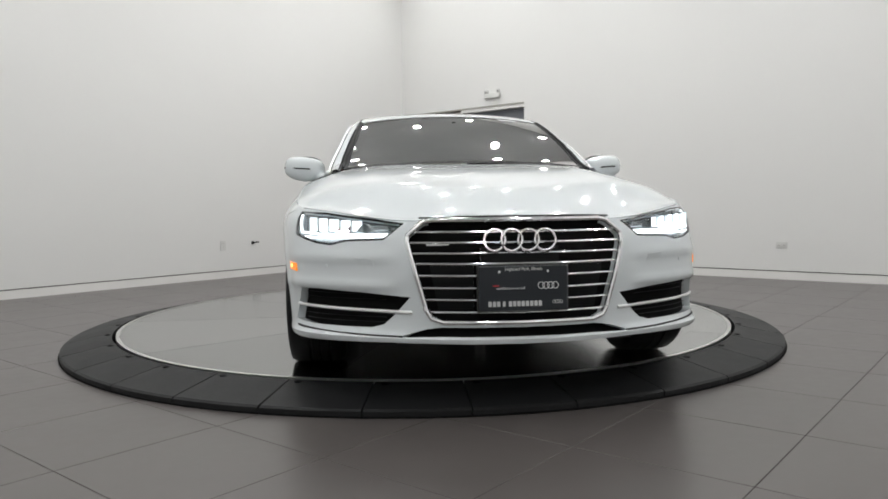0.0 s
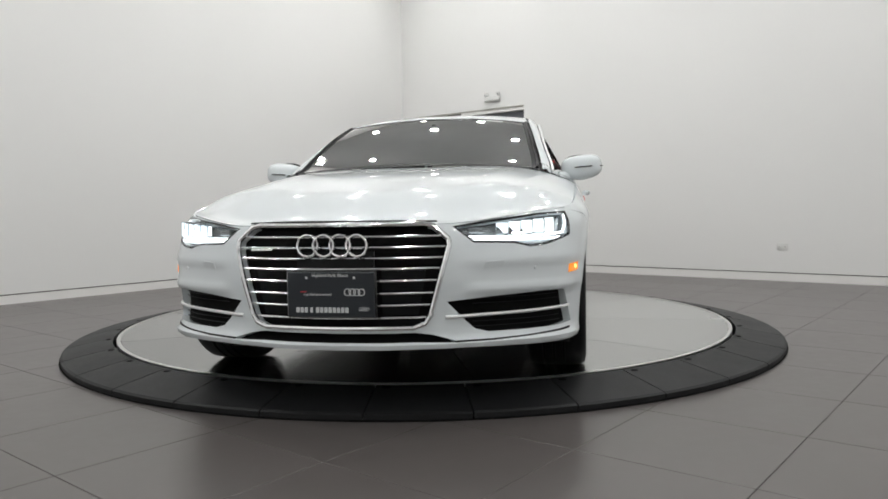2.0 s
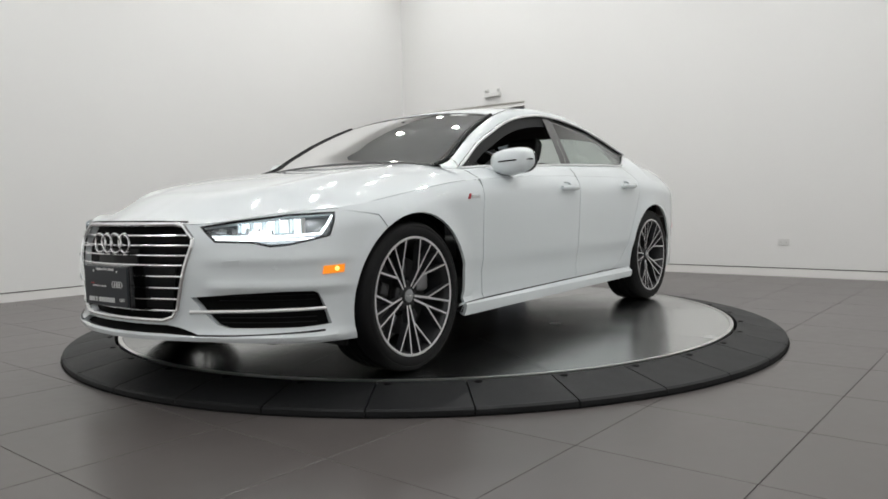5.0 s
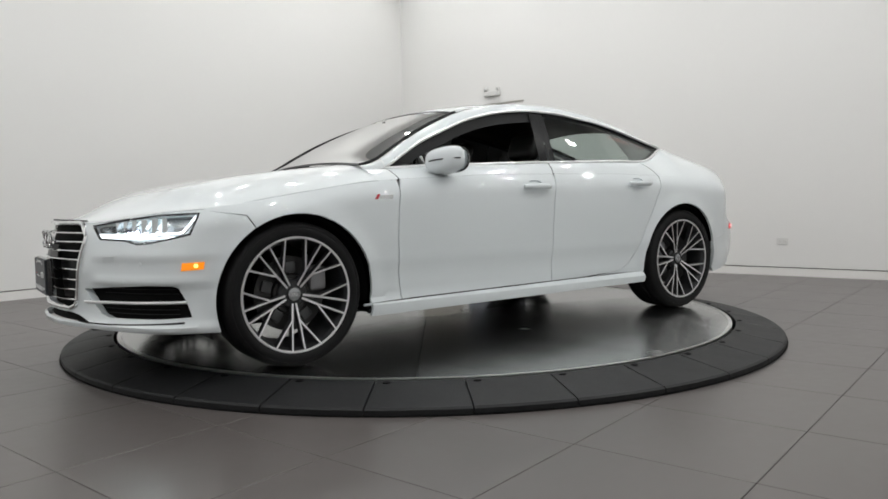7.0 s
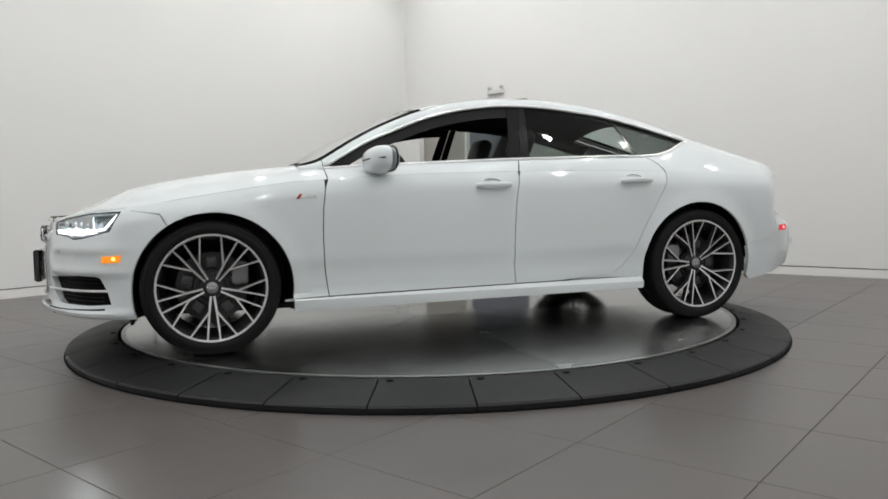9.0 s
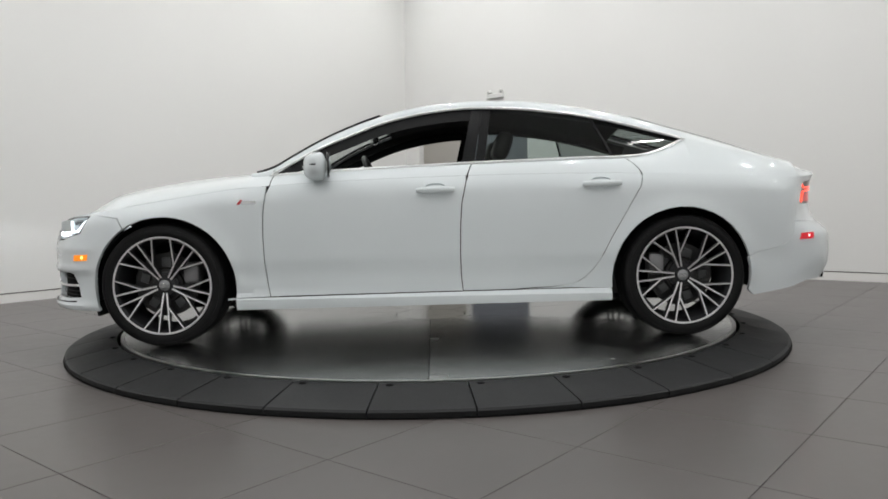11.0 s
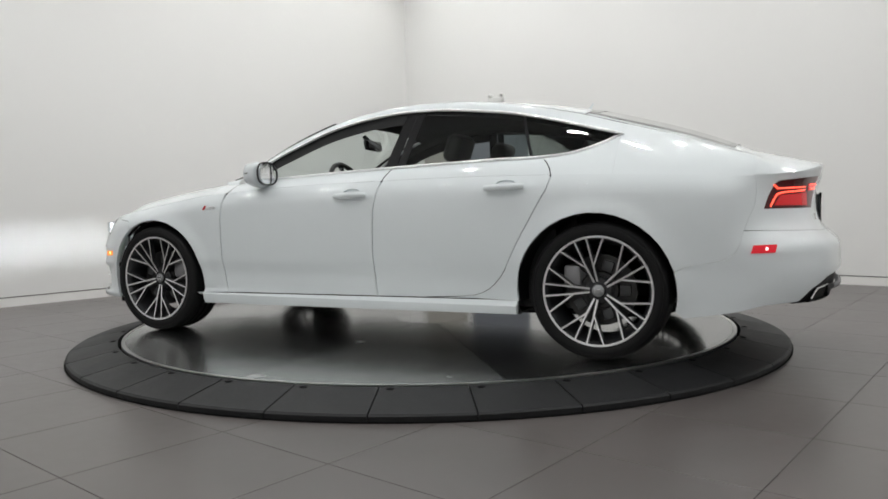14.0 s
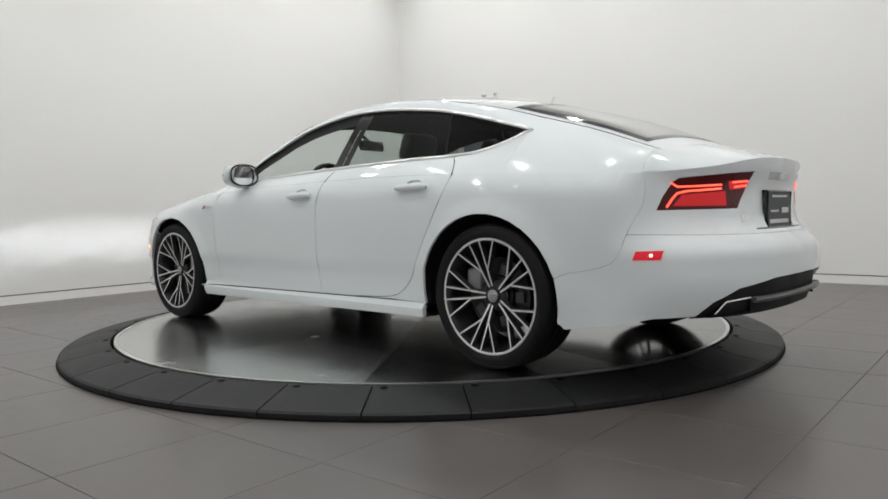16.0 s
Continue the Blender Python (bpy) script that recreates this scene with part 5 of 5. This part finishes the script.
    for a in (0, 180, 270):
        part("wheel_spoke", box(0.05, 0.178, -0.02, 0.02, -0.012, 0.008, 0.006), SATIN, w, m=pose(0, 0, 0, 0, 0, a))
    m = part("rear_view_mirror", box(-0.018, 0.018, -0.125, 0.125, -0.036, 0.036, 0.016, seg=3), GLOSS_BLACK, CAR, "black rear-view mirror", m=pose(0.34, 0, 1.215, 0, 12, 8))
    part("mirror_face", box(-0.0215, -0.018, -0.115, 0.115, -0.03, 0.03, 0.002), CHROME, m)
    part("mirror_stalk", tube([(0.01, 0, 0.02), (0.05, 0, 0.08)], 0.016), GLOSS_BLACK, m)
    part("shelf", box(-2.0, -1.35, -0.6, 0.6, 0.90, 0.925, 0.01), CABIN_GREY, CAR, "dark parcel shelf")
    part("cargo_wall", box(-2.15, -1.3, -0.70, 0.70, 0.37, 0.9), BLACK, CAR)

    def seat(x, y, wide, back_tilt, bench=False):
        bm = box(x - 0.25, x + 0.27, y - wide, y + wide, 0.38, 0.56, 0.05, seg=3)
        s = part("rear_bench" if bench else "front_seat", bm, LEATHER, CAR, "black leather rear bench" if bench else "black leather front seat")
        at = Matrix.Translation((x - 0.22, y, 0.5)) @ pose(0, 0, 0, 0, -back_tilt, 0)
        part("backrest", box(-0.09, 0.06, -wide, wide, 0, 0.56 if not bench else 0.5, 0.05, seg=3), LEATHER, s, m=at)
        for q in ((0,) if not bench else (-0.37, 0.37)):
            part("headrest", box(-0.07, 0.03, -0.13, 0.13, 0.585, 0.76, 0.045, seg=3) if not bench else box(-0.07, 0.03, -0.12, 0.12, 0.5, 0.62, 0.04, seg=3), LEATHER, s, m=at @ pose(0, q, 0))
            for o in (-0.05, 0.05):
                part("post", tube([(-0.02, q + o, 0.48), (-0.02, q + o, 0.62)], 0.007), SATIN, s, m=at)
    seat(-0.02, 0.37, 0.25, 20)
    seat(-0.02, -0.37, 0.25, 20)
    seat(-0.95, 0.0, 0.62, 26, True)


car_inside()


def car_small_parts():
    for sg in (1, -1):
        # mirrors
        bm = bmesh.new()
        bmesh.ops.create_uvsphere(bm, u_segments=28, v_segments=18, radius=1)
        for v in bm.verts:
            x, y, z = v.co
            k = lambda q, e: math.copysign(abs(q) ** e, q)
            x, y, z = k(x, 0.8), k(y, 0.68), k(z, 0.66)
            if x < 0:
                x *= 0.35
            # the foot of the shell rises towards its outer end
            if z < 0:
                z *= 1 - 0.32 * max(y, 0)
            lift = 0.008 * (y + 1) / 2
            v.co = Vector((0.568 + 0.092 * x - 0.015 * y, sg * (0.930 + 0.120 * y), 0.990 + lift - 0.008 + (0.074 + 0.008 * y) * z))
        if sg < 0:
            bmesh.ops.reverse_faces(bm, faces=bm.faces)
        m = part("door_mirror", bm, PAINT, CAR, "white door mirror with a dark blinker line")
        bm = bmesh.new()
        ring = [bm.verts.new((0.537 - 0.015 * math.cos(a) * 0.9, sg * (0.930 + 0.102 * math.copysign(abs(math.cos(a)) ** 0.75, math.cos(a))), 0.994 + 0.061 * math.copysign(abs(math.sin(a)) ** 0.8, math.sin(a)))) for a in span(0, 2 * math.pi, 28)[:-1]]
        bm.faces.new(ring)
        bmesh.ops.rotate(bm, verts=bm.verts, cent=(0.537, sg * 0.934, 0.994), matrix=Matrix.Rotation(radians(sg * 9), 3, 'Z'))
        bmesh.ops.translate(bm, verts=bm.verts, vec=(-0.014, 0, 0))
        part("mirror_glass", bm, CHROME, m, "mirror glass", smooth=False)
        part("mirror_rim", tube([v for v in [Vector((0.522 - 0.0135 * math.cos(a), sg * (0.930 + 0.107 * math.copysign(abs(math.cos(a)) ** 0.75, math.cos(a))), 0.994 + 0.066 * math.copysign(abs(math.sin(a)) ** 0.8, math.sin(a)))) for a in span(0, 2 * math.pi, 32)[:-1]]], 0.006, True, 6), GLOSS_BLACK, m)
        pts = [Vector((0.568 + 0.095 * math.cos(a) - 0.015 * math.sin(a), sg * (0.930 + 0.124 * math.sin(a)), 0.986 + 0.009 * math.sin(a))) for a in span(-0.3, 1.35, 16)]
        part("blinker", tube(pts, 0.0042, n=6), GLOSS_BLACK, m, "dark blinker line")
        part("mirror_foot", tube([(0.66, sg * 0.80, 0.935), (0.63, sg * 0.84, 0.94), (0.60, sg * 0.88, 0.955)], 0.027, n=10), PAINT, m)
        part("mirror_corner", skin([(0.86, 0.02), (0.79, 0.88), (0.70, 0.02)], gap=0, turn_in=0.004, step=0.03, off=0.001, fn=lambda x, v, off=0: Vector((1, sg, 1)) * cab(x, v, off)), GLOSS_BLACK, m, "black mirror corner")
        # door handles
        for k, (door, (x0, x1, z)) in enumerate(zip((FRONT_DOORS, REAR_DOORS), HANDLES)):
            d = door[0] if sg > 0 else door[1]
            pts = []
            for t in span(0, 1, 14):
                x = x0 + (x1 - x0) * t
                p = surf(at_x(x), z + 0.004 * t, 0.012 + 0.020 * math.sin(math.pi * t) ** 0.6)
                pts.append(Vector((p.x, sg * p.y, p.z)))
            bm = tube(pts, lambda t: 0.0145 + 0.004 * math.sin(math.pi * t), n=10)
            part("door_handle", bm, PAINT, d, "white pull handle")
            part("handle_cup", skin(handle_cup(k), gap=-0.004, off=-0.0135, turn_in=0, step=0.02, fn=lambda q, w, off=0: Vector((1, sg, 1)) * surf(q, w, off)), PAINT, d, "hollow behind the handle")
        lk = surf(at_x(-0.158), 0.85, 0.026)
        part("lock", lathe([(0.0001, 0.003), (0.006, 0.003), (0.0075, -0.004)], 12), DISC_STEEL, FRONT_DOORS[0] if sg > 0 else FRONT_DOORS[1], m=Matrix.Translation((lk.x, sg * lk.y, lk.z)) @ pose(0, 0, 0, 0, 0, 0 if sg > 0 else 180))
    part("cowl", box(0.93, 0.995, -0.68, 0.68, 0.91, 0.945, 0.01), MATT_BLACK, CAR)
    part("screen_sticker", skin([(0.315, 0.72), (0.315, 0.52), (0.288, 0.52), (0.288, 0.72)], gap=0, off=0.0035, turn_in=0, step=0.03, fn=lambda x, w, off=0: full(x, w, off)), INK, CAR, "small white windscreen sticker")


car_small_parts()


def build_wheels():
    R = 0.345
    tyre = lathe([(0.262, -0.115), (0.275, -0.125), (0.305, -0.132), (0.328, -0.126), (0.340, -0.108), (R, -0.07)] + [(R - d, y) for y, d in ((-0.062, 0), (-0.06, 0.007), (-0.05, 0.007), (-0.048, 0), (-0.018, 0), (-0.016, 0.007), (-0.006, 0.007), (-0.004, 0), (0.026, 0), (0.028, 0.007), (0.038, 0.007), (0.04, 0))] + [(R, 0.07), (0.340, 0.108), (0.328, 0.126), (0.318, 0.1275), (0.317, 0.1255), (0.305, 0.132), (0.278, 0.126), (0.270, 0.118), (0.262, 0.112)], 72)
    me_tyre = finish("tyre", tyre, TYRE, True, 60)
    barrel = lathe([(0.272, 0.118), (0.2735, 0.1225), (0.270, 0.1245), (0.264, 0.1235), (0.262, 0.117), (0.254, 0.108), (0.250, 0.09), (0.236, 0.04), (0.232, -0.09), (0.262, -0.115)], 72)
    me_rim = finish("wheel", barrel, RIM_GREY, True, 50)
    lip = finish("rim_lip", lathe([(0.2745, 0.1205), (0.2735, 0.1255), (0.268, 0.1262), (0.2625, 0.124)], 72), RIM_CUT, True, 60)
    # one arm: two bars side by side that fork before the rim
    def bar(p0, p1, w0, w1, y0, y1, deep=0.030):
        bm = bmesh.new()
        d = Vector((p1[0] - p0[0], 0, p1[1] - p0[1])).normalized()
        n = Vector((-d.z, 0, d.x))
        a, b = Vector((p0[0], y0, p0[1])), Vector((p1[0], y1, p1[1]))
        sec = []
        for p, w in ((a, w0), (b, w1)):
            sec.append([bm.verts.new(p + n * q * w / 2 + Vector((0, -dd, 0))) for q, dd in ((-1.35, deep), (-1.0, 0.0022), (-0.86, 0), (0.86, 0), (1.0, 0.0022), (1.35, deep))])
        for i in range(6):
            f = bm.faces.new((sec[0][i], sec[0][(i + 1) % 6], sec[1][(i + 1) % 6], sec[1][i]))
            f.material_index = 1 if i == 2 else 0
        bm.faces.new(sec[0])
        bm.faces.new(sec[1][::-1])
        bmesh.ops.recalc_face_normals(bm, faces=bm.faces)
        return bm
    pol = lambda r, a: (r * math.cos(radians(a)), r * math.sin(radians(a)))
    def arm_mesh(k):
        bm = bmesh.new()
        a0, fork = pol(0.045, 10.5 * k), pol(0.124, 8.3 * k)
        merge(bm, bar(a0, fork, 0.012, 0.0125, 0.083, 0.098))
        merge(bm, bar(fork, pol(0.266, 6.7 * k), 0.0105, 0.010, 0.0978, 0.1225))
        merge(bm, bar(fork, pol(0.266, 25.0 * k), 0.0105, 0.010, 0.0976, 0.1225))
        return finish("spoke", bm, [RIM_GREY, RIM_CUT])
    me_arm = [arm_mesh(1), arm_mesh(-1)]
    hub = finish("hub", lathe([(0.0001, 0.088), (0.030, 0.088), (0.034, 0.084), (0.036, 0.078), (0.062, 0.076), (0.072, 0.066), (0.074, 0.03), (0.05, 0.0)], 30), RIM_GREY, True, 40)
    cap = finish("hub_cap", lathe([(0.0001, 0.0925), (0.026, 0.0915), (0.030, 0.089), (0.031, 0.084)], 26), shade("grey_cap", (0.32, 0.33, 0.34), 0.3, metal=0.8), True)
    nut = finish("wheel_bolt", lathe([(0.0001, 0.079), (0.008, 0.079), (0.0095, 0.072), (0.0095, 0.06)], 10), DISC_STEEL, True)
    rotor = lathe([(0.06, 0.035), (0.09, 0.035), (0.095, 0.02), (0.178, 0.02), (0.178, -0.012), (0.095, -0.012)], 48)
    me_rot = finish("brake_disc", rotor, DISC_STEEL, True, 40)
    pocket = finish("wheel_pocket", box(0.098, 0.152, 0.028, 0.050, -0.028, 0.028, 0.008, seg=2), shade("pocket_lacquer", (0.075, 0.077, 0.08), 0.4, metal=0.3), True)
    ring = finish("cap_ring", tube([Vector((0.0085 * math.cos(q), 0.093, 0.0085 * math.sin(q))) for q in span(0, 2 * math.pi, 14)[:-1]], 0.0014, True, 5), CHROME, True)
    for x in (1.457, -1.457):
        for sg in (1, -1):
            y = 0.815 if x > 0 else 0.80
            w = new("wheel", me_rim)
            w["label"] = "dark alloy wheel with forked machined spokes"
            w.parent = CAR
            w.matrix_basis = pose(x, sg * y, R, 0, 0, 0 if sg > 0 else 180)
            for nm, me in (("tyre", me_tyre), ("rim_lip", lip), ("hub", hub), ("hub_cap", cap)):
                o = new(nm, me)
                o.parent = w
            base = -90 if x > 0 else -72
            for i in range(5):
                for me in me_arm:
                    o = new("spoke", me)
                    o.parent, o.matrix_basis = w, pose(0, 0, 0, 0, -(base + 72 * i), 0)
                o = new("wheel_bolt", nut)
                q = radians(base + 36 + 72 * i)
                c = new("wheel_pocket", pocket)
                c.parent, c.matrix_basis = w, pose(0, 0, 0, 0, -(base + 36 + 72 * i), 0)
                o.parent, o.matrix_basis = w, pose(0.054 * math.cos(q), 0, 0.054 * math.sin(q))
            for k in range(4):
                o = new("cap_ring", ring)
                o.parent, o.matrix_basis = w, pose((k - 1.5) * 0.0115, 0, 0)
            o = new("brake_disc", me_rot)
            o.parent, o.matrix_basis = CAR, pose(x, sg * (y + 0.015), R, 0, 0, 0 if sg > 0 else 180)
            cx = x + (-0.14 if x > 0 else 0.14)
            part("brake_caliper", box(cx - 0.045, cx + 0.045, sg * (y + 0.01) - 0.05, sg * (y + 0.01) + 0.05, R + 0.005, R + 0.125, 0.02, seg=2), CALIPER, CAR, "grey brake caliper")


build_wheels()


def lay_tiles():
    """Floor tiles, laid on the floor's bed."""
    st, g, u0, v0 = 0.603, 0.0027, -2.92, -2.72
    me = finish("tile", box(g / 2, st - g / 2, g / 2, st - g / 2, -0.004, 0.0, 0.0012), TILE)
    for i in range(-7, 14):
        for j in range(-7, 13):
            a, b = u0 + i * st, v0 + j * st
            c, d = max(a, U0), max(b, V0)
            e, f = min(a + st, U1), min(b + st, V1)
            if e - c < 0.03 or f - d < 0.03:
                continue
            if max(math.hypot(p, q) for p in (c, e) for q in (d, f)) < 2.2:
                continue
            if e - c > st - 1e-6 and f - d > st - 1e-6:
                o = new("tile", me)
                o.matrix_basis = pose(a, b, 0)
            else:
                o = new("tile", finish("tile", box(c + g / 2, e - g / 2, d + g / 2, f - g / 2, -0.004, 0.0, 0.0012), TILE))
            o.parent = FLOOR


lay_tiles()


def motions():
    rows_car, rows_disc = [], []
    for i in range(33):
        t = i * 0.5
        spin = pose(0, 0, 0, 0, 0, -84.7 - 8.70 * t)
        rows_disc.append((t, spin))
        rows_car.append((t, spin @ pose(0.018, 0.147, DISC_Z)))
    walk(CAR, rows_car)
    walk(DISC, rows_disc)


motions()
